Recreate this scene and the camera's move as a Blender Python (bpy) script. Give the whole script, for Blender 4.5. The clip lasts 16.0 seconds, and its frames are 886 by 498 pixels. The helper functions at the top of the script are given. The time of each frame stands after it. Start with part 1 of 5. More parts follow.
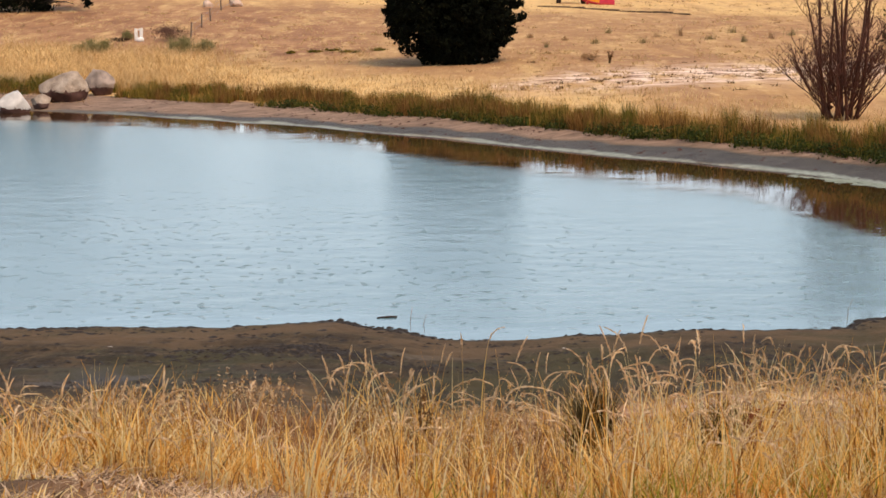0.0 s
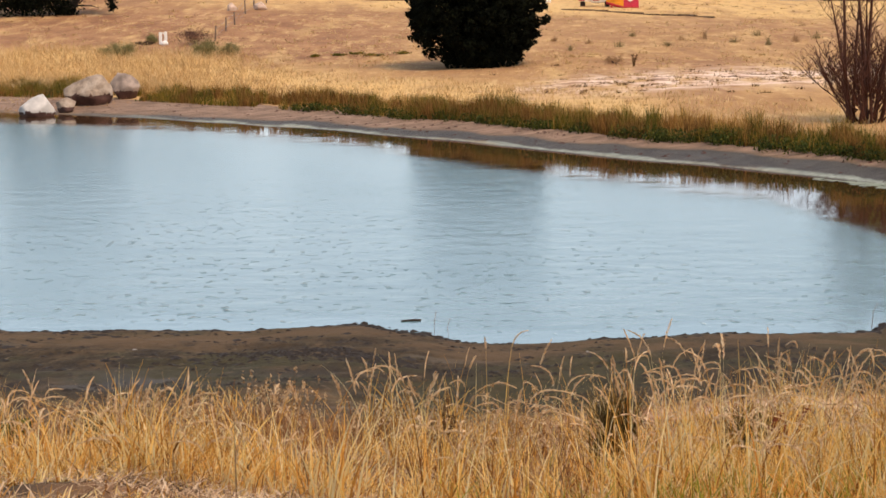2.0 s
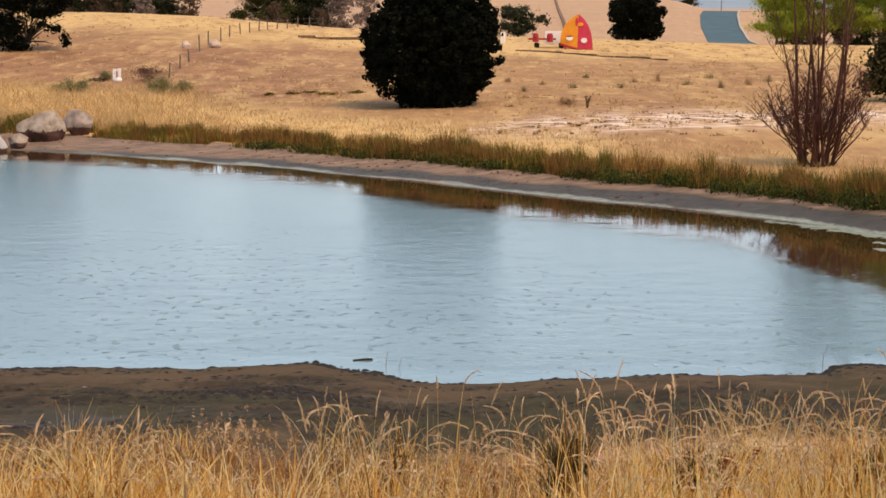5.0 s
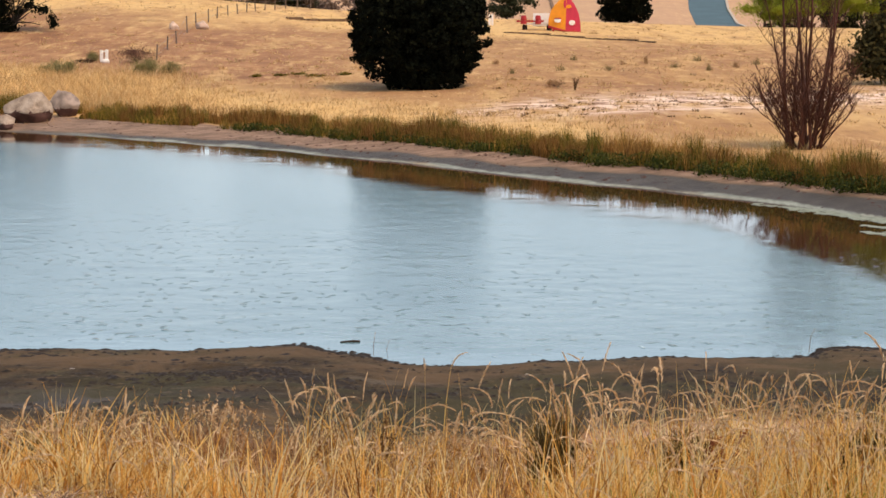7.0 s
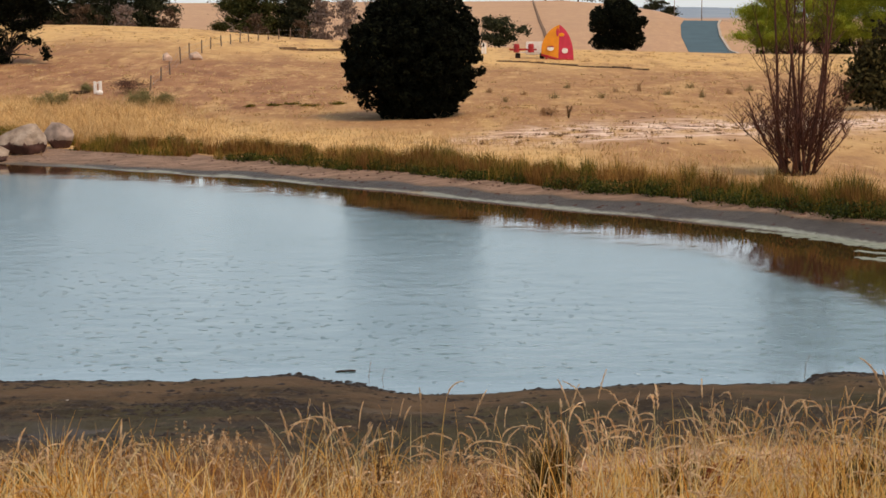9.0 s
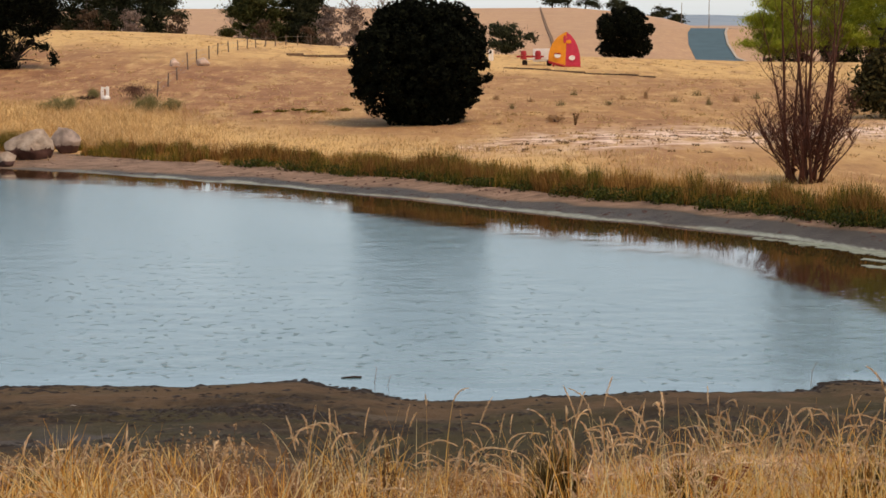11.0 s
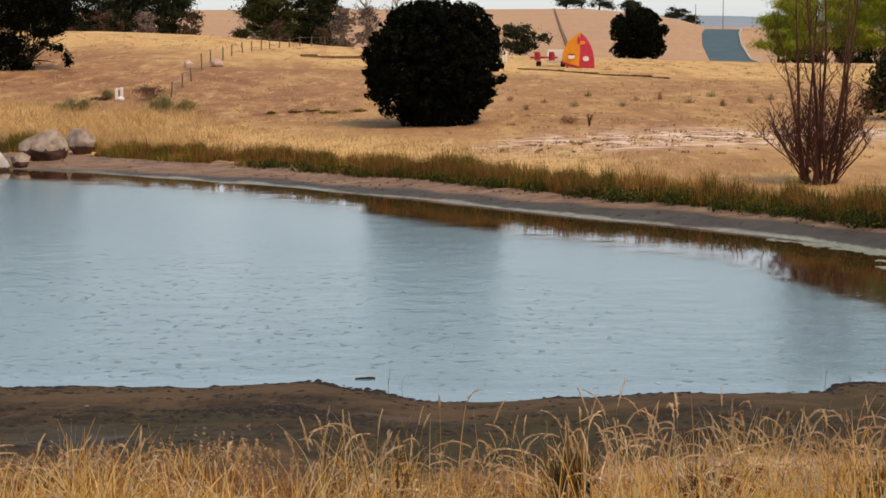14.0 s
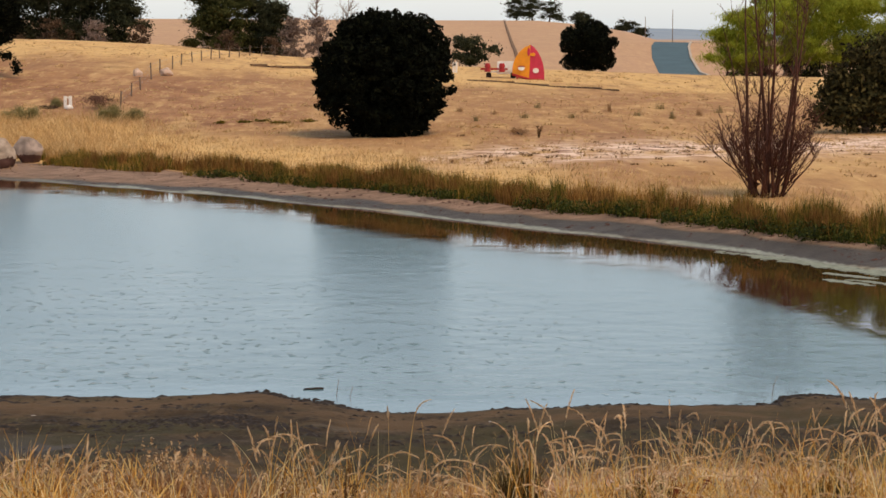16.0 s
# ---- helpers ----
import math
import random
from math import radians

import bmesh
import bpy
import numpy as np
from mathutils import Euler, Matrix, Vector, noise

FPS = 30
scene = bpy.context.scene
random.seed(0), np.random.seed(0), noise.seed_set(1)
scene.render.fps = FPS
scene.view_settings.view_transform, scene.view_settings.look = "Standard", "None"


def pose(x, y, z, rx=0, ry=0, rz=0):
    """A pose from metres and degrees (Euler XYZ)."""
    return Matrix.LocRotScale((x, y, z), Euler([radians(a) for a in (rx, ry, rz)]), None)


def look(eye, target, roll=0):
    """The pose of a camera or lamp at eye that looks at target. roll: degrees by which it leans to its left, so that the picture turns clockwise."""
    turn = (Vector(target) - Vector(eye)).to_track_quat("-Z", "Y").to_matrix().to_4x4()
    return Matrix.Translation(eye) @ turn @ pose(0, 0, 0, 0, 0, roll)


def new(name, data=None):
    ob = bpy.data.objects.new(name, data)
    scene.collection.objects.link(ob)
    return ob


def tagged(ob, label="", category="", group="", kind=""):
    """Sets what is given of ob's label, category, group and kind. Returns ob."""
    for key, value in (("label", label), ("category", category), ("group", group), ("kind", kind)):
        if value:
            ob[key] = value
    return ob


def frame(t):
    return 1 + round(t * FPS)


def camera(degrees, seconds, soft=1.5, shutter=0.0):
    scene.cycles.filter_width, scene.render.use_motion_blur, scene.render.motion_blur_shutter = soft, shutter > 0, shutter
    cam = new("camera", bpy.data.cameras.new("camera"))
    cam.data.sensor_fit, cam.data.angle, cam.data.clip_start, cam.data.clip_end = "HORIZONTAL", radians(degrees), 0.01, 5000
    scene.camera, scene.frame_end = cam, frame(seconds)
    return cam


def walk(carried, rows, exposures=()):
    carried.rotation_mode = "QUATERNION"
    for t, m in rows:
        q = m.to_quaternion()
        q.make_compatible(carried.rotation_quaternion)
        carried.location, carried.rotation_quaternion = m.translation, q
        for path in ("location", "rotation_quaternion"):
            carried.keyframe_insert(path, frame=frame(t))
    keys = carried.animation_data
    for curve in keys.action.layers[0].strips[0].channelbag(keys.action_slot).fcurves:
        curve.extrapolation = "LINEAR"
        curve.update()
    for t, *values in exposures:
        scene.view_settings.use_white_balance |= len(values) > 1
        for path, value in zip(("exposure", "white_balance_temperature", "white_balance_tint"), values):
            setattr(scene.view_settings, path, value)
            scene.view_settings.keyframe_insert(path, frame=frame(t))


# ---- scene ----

EYE = (0.0, 0.0, 5.0)
PATH = [
    (0.0, 82.142, 0.639, 0.945),
    (0.5, 82.133, 0.666, 0.500),
    (1.0, 82.226, 0.851, 1.416),
    (1.5, 82.198, 0.896, 1.818),
    (2.0, 82.240, 0.720, 1.597),
    (2.5, 82.487, 0.623, 1.862),
    (3.0, 82.880, 0.462, 1.547),
    (3.5, 83.430, 0.172, 0.489),
    (3.7, 83.412, 0.023, 0.246),
    (6.0, 83.051, 0.141, 0.443),
    (6.5, 82.813, 0.074, 0.272),
    (7.0, 82.825, -0.045, 0.037),
    (7.5, 83.252, 0.070, 0.085),
    (8.0, 83.333, 0.102, -0.287),
    (8.5, 83.387, 0.266, -0.403),
    (9.0, 83.613, 0.368, -0.159),
    (9.2, 83.750, 0.308, -0.254),
    (11.3, 83.817, 0.203, 0.088),
    (11.5, 83.937, 0.283, 0.044),
    (12.0, 83.871, 0.148, 0.183),
    (12.5, 83.876, 0.203, 0.300),
    (13.0, 84.092, 0.171, 0.467),
    (13.5, 83.729, -0.002, 0.363),
    (14.0, 83.825, 0.172, 0.416),
    (14.5, 83.872, 0.000, -0.000),
    (15.0, 83.889, -0.011, -0.323),
    (15.5, 84.117, -0.110, -0.780),
    (16.0, 84.123, -0.267, -0.941),
]

cam = camera(24.0, 16.0, soft=1.6)
walk(cam, [(t, pose(*EYE, rx, ry, rz)) for t, rx, ry, rz in PATH],
     exposures=[(t, e, k, 19) for t, e, k in ((0.0, 0.26, 7600), (3.7, 0.25, 7600), (5.8, 0.10, 7600), (6.5, 0.24, 7600), (7.5, 0.25, 7600), (8.0, -0.10, 7850), (16.0, -0.14, 7850))])

# ---------------------------------------------------------------- light
SUN_EL, SUN_AZ = radians(56), radians(138)      # azimuth measured clockwise from +Y
world = bpy.data.worlds.new("sky")
scene.world = world
world.use_nodes = True
wt = world.node_tree
sky = wt.nodes.new("ShaderNodeTexSky")
sky.sky_type, sky.sun_disc = "NISHITA", False
sky.sun_elevation, sky.sun_rotation = SUN_EL, SUN_AZ
sky.air_density, sky.dust_density, sky.ozone_density, sky.altitude = 1.0, 1.5, 1.0, 300
wt.nodes["Background"].inputs["Strength"].default_value = 0.10
wt.links.new(sky.outputs[0], wt.nodes["Background"].inputs["Color"])
# a thin bright veil of high cloud over the clear sky, thicker low down
veil = wt.nodes.new("ShaderNodeBackground")
veil.inputs["Color"].default_value = (0.605, 0.815, 1.02, 1)
up = wt.nodes.new("ShaderNodeSeparateXYZ")
haze = wt.nodes.new("ShaderNodeMapRange")
haze.interpolation_type = "SMOOTHSTEP"
for k, v in zip((1, 2, 3, 4), (0.0, 0.45, 0.70, 0.49)):
    haze.inputs[k].default_value = v
wt.links.new(wt.nodes.new("ShaderNodeTexCoord").outputs["Generated"], up.inputs[0])
wt.links.new(up.outputs[2], haze.inputs[0])
wt.links.new(haze.outputs[0], veil.inputs["Strength"])
both = wt.nodes.new("ShaderNodeAddShader")
wt.links.new(wt.nodes["Background"].outputs[0], both.inputs[0])
wt.links.new(veil.outputs[0], both.inputs[1])
wt.links.new(both.outputs[0], wt.nodes["World Output"].inputs[0])
sun_data = bpy.data.lights.new("sun", "SUN")
sun_data.energy, sun_data.angle, sun_data.color = 2.1, radians(18), (1.0, 0.80, 0.58)
sun = new("sun", sun_data)
sun_dir = Vector((math.sin(SUN_AZ) * math.cos(SUN_EL), math.cos(SUN_AZ) * math.cos(SUN_EL), math.sin(SUN_EL)))
sun.matrix_world = look(sun_dir * 50, (0, 0, 0))


# ---------------------------------------------------------------- materials
class Mat:
    """A small node-graph builder."""

    def __init__(self, name, rough=0.9, metal=0.0, spec=0.3):
        self.m = bpy.data.materials.new(name)
        self.m.use_nodes = True
        self.t = self.m.node_tree
        self.b = self.t.nodes["Principled BSDF"]
        self.b.inputs["Roughness"].default_value = rough
        self.b.inputs["Metallic"].default_value = metal
        self.b.inputs["Specular IOR Level"].default_value = spec
        self.co = self.t.nodes.new("ShaderNodeTexCoord").outputs["Object"]

    def world_co(self):
        self.co = self.t.nodes.new("ShaderNodeNewGeometry").outputs["Position"]
        return self

    def noise(self, scale, detail=4.0, rough=0.55, stretch=None):
        n = self.t.nodes.new("ShaderNodeTexNoise")
        n.inputs["Scale"].default_value, n.inputs["Detail"].default_value = scale, detail
        n.inputs["Roughness"].default_value = rough
        co = self.co
        if stretch:
            mp = self.t.nodes.new("ShaderNodeMapping")
            mp.inputs["Scale"].default_value = stretch
            self.t.links.new(co, mp.inputs[0])
            co = mp.outputs[0]
        self.t.links.new(co, n.inputs["Vector"])
        return n.outputs["Fac"]

    def island(self):
        return self.t.nodes.new("ShaderNodeNewGeometry").outputs["Random Per Island"]

    def zone(self, name):
        a = self.t.nodes.new("ShaderNodeAttribute")
        a.attribute_name = name
        s = self.t.nodes.new("ShaderNodeSeparateColor")
        self.t.links.new(a.outputs["Color"], s.inputs[0])
        return s.outputs

    def ramp(self, fac, stops):
        r = self.t.nodes.new("ShaderNodeValToRGB")
        e = r.color_ramp.elements
        while len(e) < len(stops):
            e.new(0.5)
        for el, (p, c) in zip(e, stops):
            el.position, el.color = p, (*c, 1)
        self.t.links.new(fac, r.inputs[0])
        return r.outputs[0]

    def val(self, fac, a, b, lo=0.0, hi=1.0, smooth=False):
        n = self.t.nodes.new("ShaderNodeMapRange")
        n.interpolation_type = "SMOOTHSTEP" if smooth else "LINEAR"
        for i, v in zip((1, 2, 3, 4), (a, b, lo, hi)):
            n.inputs[i].default_value = v
        self.t.links.new(fac, n.inputs[0])
        return n.outputs[0]

    def math(self, op, a, b):
        n = self.t.nodes.new("ShaderNodeMath")
        n.operation = op
        for i, v in enumerate((a, b)):
            if isinstance(v, (int, float)):
                n.inputs[i].default_value = v
            else:
                self.t.links.new(v, n.inputs[i])
        return n.outputs[0]

    def mix(self, fac, a, b, mode="MIX"):
        n = self.t.nodes.new("ShaderNodeMix")
        n.data_type, n.blend_type = "RGBA", mode
        for i, v in ((0, fac), (6, a), (7, b)):
            if isinstance(v, (int, float)):
                n.inputs[i].default_value = v
            elif isinstance(v, tuple):
                n.inputs[i].default_value = (*v, 1)
            else:
                self.t.links.new(v, n.inputs[i])
        return n.outputs[2]

    def done(self, color, bump=None, strength=0.4, dist=0.02, rough=None):
        if isinstance(color, tuple):
            self.b.inputs["Base Color"].default_value = (*color, 1)
        else:
            self.t.links.new(color, self.b.inputs["Base Color"])
        if rough is not None:
            self.t.links.new(rough, self.b.inputs["Roughness"])
        if bump is not None:
            n = self.t.nodes.new("ShaderNodeBump")
            n.inputs["Strength"].default_value, n.inputs["Distance"].default_value = strength, dist
            self.t.links.new(bump, n.inputs["Height"])
            self.t.links.new(n.outputs[0], self.b.inputs["Normal"])
        return self.m


def mat_plain(name, c, rough=0.6, scale=3.0, var=0.25, metal=0.0):
    m = Mat(name, rough, metal)
    n = m.noise(scale)
    lo = tuple(v * (1 - var) for v in c)
    hi = tuple(min(1, v * (1 + var)) for v in c)
    return m.done(m.ramp(n, [(0.3, lo), (0.7, hi)]), m.noise(scale * 8), 0.3, 0.01)


def mat_leaf(name, stops, rough=0.6, trans=0.25, spec=0.12):
    m = Mat(name, rough, 0, spec)
    m.b.inputs["Transmission Weight"].default_value = 0
    c = m.ramp(m.island(), stops)
    c = m.mix(m.val(m.noise(0.6), 0.35, 0.65, 0, 0.5), c, (0.5, 0.5, 0.5), "MULTIPLY")
    surf = m.done(c)
    tr = m.t.nodes.new("ShaderNodeBsdfTranslucent")
    m.t.links.new(c, tr.inputs[0])
    mx = m.t.nodes.new("ShaderNodeMixShader")
    mx.inputs[0].default_value = trans
    m.t.links.new(m.b.outputs[0], mx.inputs[1])
    m.t.links.new(tr.outputs[0], mx.inputs[2])
    m.t.links.new(mx.outputs[0], m.t.nodes["Material Output"].inputs[0])
    return surf


def mat_ground():
    m = Mat("ground_soil", 0.95, 0, 0.15).world_co()
    z = m.zone("zone")
    z2 = m.zone("zone_far")
    big = m.noise(0.09, 5, 0.6, (1, 0.5, 1))
    mid = m.noise(0.7, 5, 0.65, (1, 0.45, 1))
    fine = m.noise(9.0, 4, 0.7)
    z3 = m.zone("zone_field")
    streak = m.noise(0.35, 6, 0.7, (0.35, 1.0, 1))
    clumps = m.noise(1.5, 6, 0.7, (1, 0.22, 1))
    mott = m.noise(0.45, 6, 0.7, (1, 0.25, 1))
    straw = m.ramp(big, [(0.3, (0.36, 0.190, 0.080)), (0.48, (0.455, 0.258, 0.110)), (0.68, (0.55, 0.340, 0.148))])
    straw = m.mix(z3[0], straw, m.ramp(mid, [(0.35, (0.24, 0.110, 0.055)), (0.5, (0.34, 0.170, 0.082)), (0.65, (0.43, 0.235, 0.112))]))
    straw = m.mix(z3[1], straw, (0.69, 0.44, 0.18))
    straw = m.mix(m.val(mott, 0.50, 0.66, 0, 0.55), straw, (0.29, 0.145, 0.075))
    straw = m.mix(m.val(mott, 0.48, 0.34, 0, 0.6), straw, (0.66, 0.44, 0.19))
    straw = m.mix(m.val(streak, 0.55, 0.64, 0, 0.35), straw, (0.22, 0.11, 0.058))
    straw = m.mix(m.val(clumps, 0.54, 0.68, 0, 0.40), straw, (0.22, 0.115, 0.06))
    straw = m.mix(m.val(clumps, 0.45, 0.35, 0, 0.5), straw, (0.70, 0.48, 0.22))
    # pale pinkish haze mixed into the straw colour, growing with distance from 190 m
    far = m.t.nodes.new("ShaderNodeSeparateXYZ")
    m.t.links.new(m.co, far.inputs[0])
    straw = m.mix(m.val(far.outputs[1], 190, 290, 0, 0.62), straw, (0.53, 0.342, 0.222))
    pale = m.ramp(m.noise(1.6, 6, 0.7, (0.6, 1.0, 1)), [(0.38, (0.24, 0.13, 0.08)), (0.46, (0.54, 0.35, 0.24)), (0.54, (0.84, 0.65, 0.51))])
    mudc = m.ramp(m.noise(2.2, 7, 0.7, (1, 0.4, 1)), [(0.32, (0.015, 0.010, 0.005)), (0.5, (0.044, 0.029, 0.014)), (0.68, (0.105, 0.066, 0.033))])
    mudc = m.mix(m.val(m.noise(0.7, 4, 0.6, (0.7, 0.8, 1)), 0.46, 0.56, 0, 0.8), mudc, (0.048, 0.041, 0.017))
    mudc = m.mix(m.val(m.noise(1.6, 5, 0.6, (0.5, 0.8, 1)), 0.60, 0.66, 0, 0.6), mudc, (0.12, 0.095, 0.07))
    mudc = m.mix(m.val(m.noise(7, 4, 0.7, (0.8, 0.35, 1)), 0.56, 0.62, 0, 0.7), mudc, (0.020, 0.014, 0.008))
    mudc = m.mix(m.val(m.noise(11, 4, 0.7, (0.8, 0.4, 1)), 0.60, 0.68, 0, 0.6), mudc, (0.20, 0.135, 0.085))
    mudc = m.mix(m.math("MULTIPLY", z3[2], m.val(m.noise(2.5, 5, 0.6, (0.6, 0.5, 1)), 0.40, 0.56, 0.25, 0.85)), mudc, (0.120, 0.074, 0.038))
    wet = m.ramp(m.noise(2.0, 5), [(0.3, (0.052, 0.045, 0.038)), (0.7, (0.092, 0.080, 0.067))])
    sand = m.ramp(m.noise(2.6, 7, 0.75, (0.4, 1, 1)), [(0.34, (0.12, 0.08, 0.055)), (0.5, (0.25, 0.16, 0.11)), (0.7, (0.37, 0.25, 0.175))])
    scum = m.ramp(m.noise(4.0, 5), [(0.3, (0.22, 0.25, 0.20)), (0.7, (0.42, 0.46, 0.38))])
    # blue-grey haze of distance, painted into the far hills' ground colour
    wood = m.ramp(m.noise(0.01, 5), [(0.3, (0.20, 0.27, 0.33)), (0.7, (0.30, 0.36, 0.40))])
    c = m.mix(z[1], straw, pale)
    c = m.mix(z2[1], c, sand)
    c = m.mix(z[0], c, mudc)
    c = m.mix(z[2], c, wet)
    c = m.mix(z2[0], c, scum)
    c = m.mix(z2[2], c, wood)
    h = m.math("ADD", m.noise(5.0, 6, 0.7), m.math("MULTIPLY", fine, 0.5))
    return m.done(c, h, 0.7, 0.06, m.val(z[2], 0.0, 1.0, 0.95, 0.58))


def mat_water():
    m = Mat("pond_water", 0.06, 0, 0.5).world_co()
    m.b.inputs["IOR"].default_value = 1.45
    # a mirror in the lee of the far bank; beyond it a light chop with scattered wind flecks
    swell = m.noise(1.3, 2, 0.5, (0.8, 1.0, 1))
    fleck = m.val(m.noise(5.2, 1, 0.4, (1.0, 0.75, 1)), 0.62, 0.80, smooth=True)
    chop = m.noise(6.0, 2, 0.5, (0.7, 1.0, 1))
    patch = m.val(m.noise(0.5, 4, 0.65, (0.7, 0.8, 1)), 0.40, 0.62, 0.10, 1.0)
    z = m.zone("calm")
    h = m.math("ADD", m.math("MULTIPLY", swell, 0.42), m.math("MULTIPLY", chop, 0.045))
    h = m.math("MULTIPLY", h, m.val(z[0], 0.0, 1.0, 0.055, 1.0))
    h = m.math("ADD", h, m.math("MULTIPLY", m.math("MULTIPLY", fleck, patch), m.math("MULTIPLY", z[1], 0.85)))
    col = m.ramp(m.noise(0.25, 3), [(0.3, (0.095, 0.18, 0.195)), (0.7, (0.125, 0.215, 0.23))])
    # reflection of the far bank and reeds, painted brown into the water's colour
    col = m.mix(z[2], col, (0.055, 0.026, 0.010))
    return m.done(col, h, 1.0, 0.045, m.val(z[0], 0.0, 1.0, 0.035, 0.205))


GROUND, WATER = mat_ground(), mat_water()
STRAW = mat_leaf("straw", [(0.0, (0.20, 0.07, 0.015)), (0.14, (0.54, 0.23, 0.045)), (0.36, (0.88, 0.46, 0.11)), (0.62, (0.97, 0.64, 0.21)), (0.95, (0.98, 0.82, 0.46)), (1.0, (0.16, 0.055, 0.014))], 0.7, 0.45)
GREENGRASS = mat_leaf("green_grass", [(0.0, (0.17, 0.19, 0.02)), (0.6, (0.38, 0.36, 0.045)), (1.0, (0.62, 0.52, 0.10))], 0.7, 0.45)
LITTER = mat_leaf("litter", [(0.0, (0.07, 0.035, 0.018)), (0.3, (0.30, 0.17, 0.09)), (0.65, (0.58, 0.38, 0.22)), (1.0, (0.80, 0.60, 0.40))], 0.85, 0.15)
FRIZZ = mat_leaf("broken_stem", [(0.0, (0.20, 0.095, 0.04)), (0.35, (0.50, 0.29, 0.13)), (0.75, (0.76, 0.51, 0.27)), (1.0, (0.88, 0.68, 0.44))], 0.8, 0.3)
RUSSETGRASS = mat_leaf("russet_grass", [(0.0, (0.12, 0.045, 0.018)), (0.5, (0.32, 0.14, 0.055)), (1.0, (0.56, 0.31, 0.13))], 0.8, 0.35)
HEADS = mat_leaf("seed_head", [(0.0, (0.55, 0.33, 0.16)), (0.6, (0.82, 0.58, 0.33)), (1.0, (0.93, 0.74, 0.50))], 0.8, 0.3)
FIELD = mat_leaf("field_straw", [(0.0, (0.40, 0.23, 0.10)), (0.5, (0.64, 0.42, 0.18)), (1.0, (0.80, 0.58, 0.30))], 0.8, 0.3)
REED = mat_leaf("reed", [(0.0, (0.035, 0.045, 0.008)), (0.5, (0.115, 0.112, 0.016)), (0.80, (0.28, 0.190, 0.030)), (1.0, (0.48, 0.26, 0.055))], 0.75, 0.22)
GOLDREED = mat_leaf("gold_reed", [(0.0, (0.26, 0.12, 0.03)), (0.5, (0.47, 0.25, 0.065)), (1.0, (0.68, 0.42, 0.14))], 0.8, 0.35)
RUSSET = mat_leaf("russet_reed", [(0.0, (0.12, 0.055, 0.016)), (0.6, (0.29, 0.135, 0.036)), (1.0, (0.45, 0.24, 0.07))], 0.8, 0.25)
LOWBUSH = mat_leaf("low_bush", [(0.0, (0.17, 0.16, 0.065)), (1.0, (0.37, 0.32, 0.14))], 0.8, 0.25)
DRYTWIG = mat_leaf("dry_twig", [(0.0, (0.10, 0.05, 0.035)), (1.0, (0.24, 0.13, 0.09))], 0.85, 0.2)
BROWNWEED = mat_leaf("brown_weed", [(0.0, (0.36, 0.215, 0.11)), (1.0, (0.54, 0.34, 0.18))], 0.85, 0.2)
HERB = mat_leaf("bank_herb", [(0.0, (0.022, 0.030, 0.007)), (0.6, (0.06, 0.080, 0.014)), (1.0, (0.16, 0.15, 0.03))], 0.6, 0.3)
RUST = mat_leaf("dock", [(0.0, (0.09, 0.045, 0.018)), (0.6, (0.17, 0.085, 0.035)), (1.0, (0.26, 0.16, 0.06))], 0.8, 0.15)
DARKTUFT = mat_leaf("dark_tuft", [(0.0, (0.035, 0.024, 0.008)), (0.6, (0.10, 0.068, 0.020)), (1.0, (0.26, 0.16, 0.05))], 0.8, 0.2)
REDDOCK = mat_leaf("red_dock", [(0.0, (0.20, 0.04, 0.02)), (1.0, (0.36, 0.10, 0.05))], 0.8, 0.15)
SAGE = mat_leaf("sage", [(0.0, (0.20, 0.15, 0.065)), (1.0, (0.37, 0.275, 0.13))], 0.8, 0.2)
PINKSCRUB = mat_leaf("pale_scrub", [(0.0, (0.16, 0.11, 0.09)), (1.0, (0.36, 0.27, 0.22))], 0.85, 0.2)
BROWNSCRUB = mat_leaf("brown_scrub", [(0.0, (0.05, 0.032, 0.02)), (1.0, (0.16, 0.10, 0.06))], 0.85, 0.2)
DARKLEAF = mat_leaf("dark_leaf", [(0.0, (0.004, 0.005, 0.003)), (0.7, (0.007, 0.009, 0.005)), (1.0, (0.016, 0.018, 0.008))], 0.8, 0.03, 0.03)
GUMLEAF = mat_leaf("gum_leaf", [(0.0, (0.018, 0.022, 0.012)), (0.6, (0.036, 0.042, 0.020)), (1.0, (0.075, 0.078, 0.038))], 0.7, 0.12, 0.06)
OLIVE = mat_leaf("olive_leaf", [(0.0, (0.030, 0.038, 0.012)), (0.6, (0.062, 0.070, 0.022)), (1.0, (0.12, 0.12, 0.04))], 0.7, 0.15, 0.06)
BROWNLEAF = mat_leaf("brown_olive_leaf", [(0.0, (0.020, 0.018, 0.008)), (0.6, (0.050, 0.044, 0.016)), (1.0, (0.12, 0.095, 0.035))], 0.7, 0.15, 0.06)
FRESHLEAF = mat_leaf("fresh_green_leaf", [(0.0, (0.10, 0.15, 0.025)), (0.5, (0.19, 0.27, 0.04)), (1.0, (0.34, 0.42, 0.08))], 0.6, 0.45)
WILLOW = mat_leaf("willow_leaf", [(0.0, (0.22, 0.26, 0.028)), (0.5, (0.36, 0.42, 0.045)), (1.0, (0.54, 0.58, 0.10))], 0.6, 0.5)
BARK = mat_plain("bark", (0.10, 0.065, 0.045), 0.9, 6, 0.4)
DARKBARK = mat_plain("dark_bark", (0.030, 0.020, 0.015), 0.9, 6, 0.4)
REDBARK = mat_plain("red_bark", (0.080, 0.028, 0.016), 0.85, 6, 0.4)
GREYBARK = mat_plain("grey_bark", (0.22, 0.18, 0.15), 0.9, 6, 0.35)
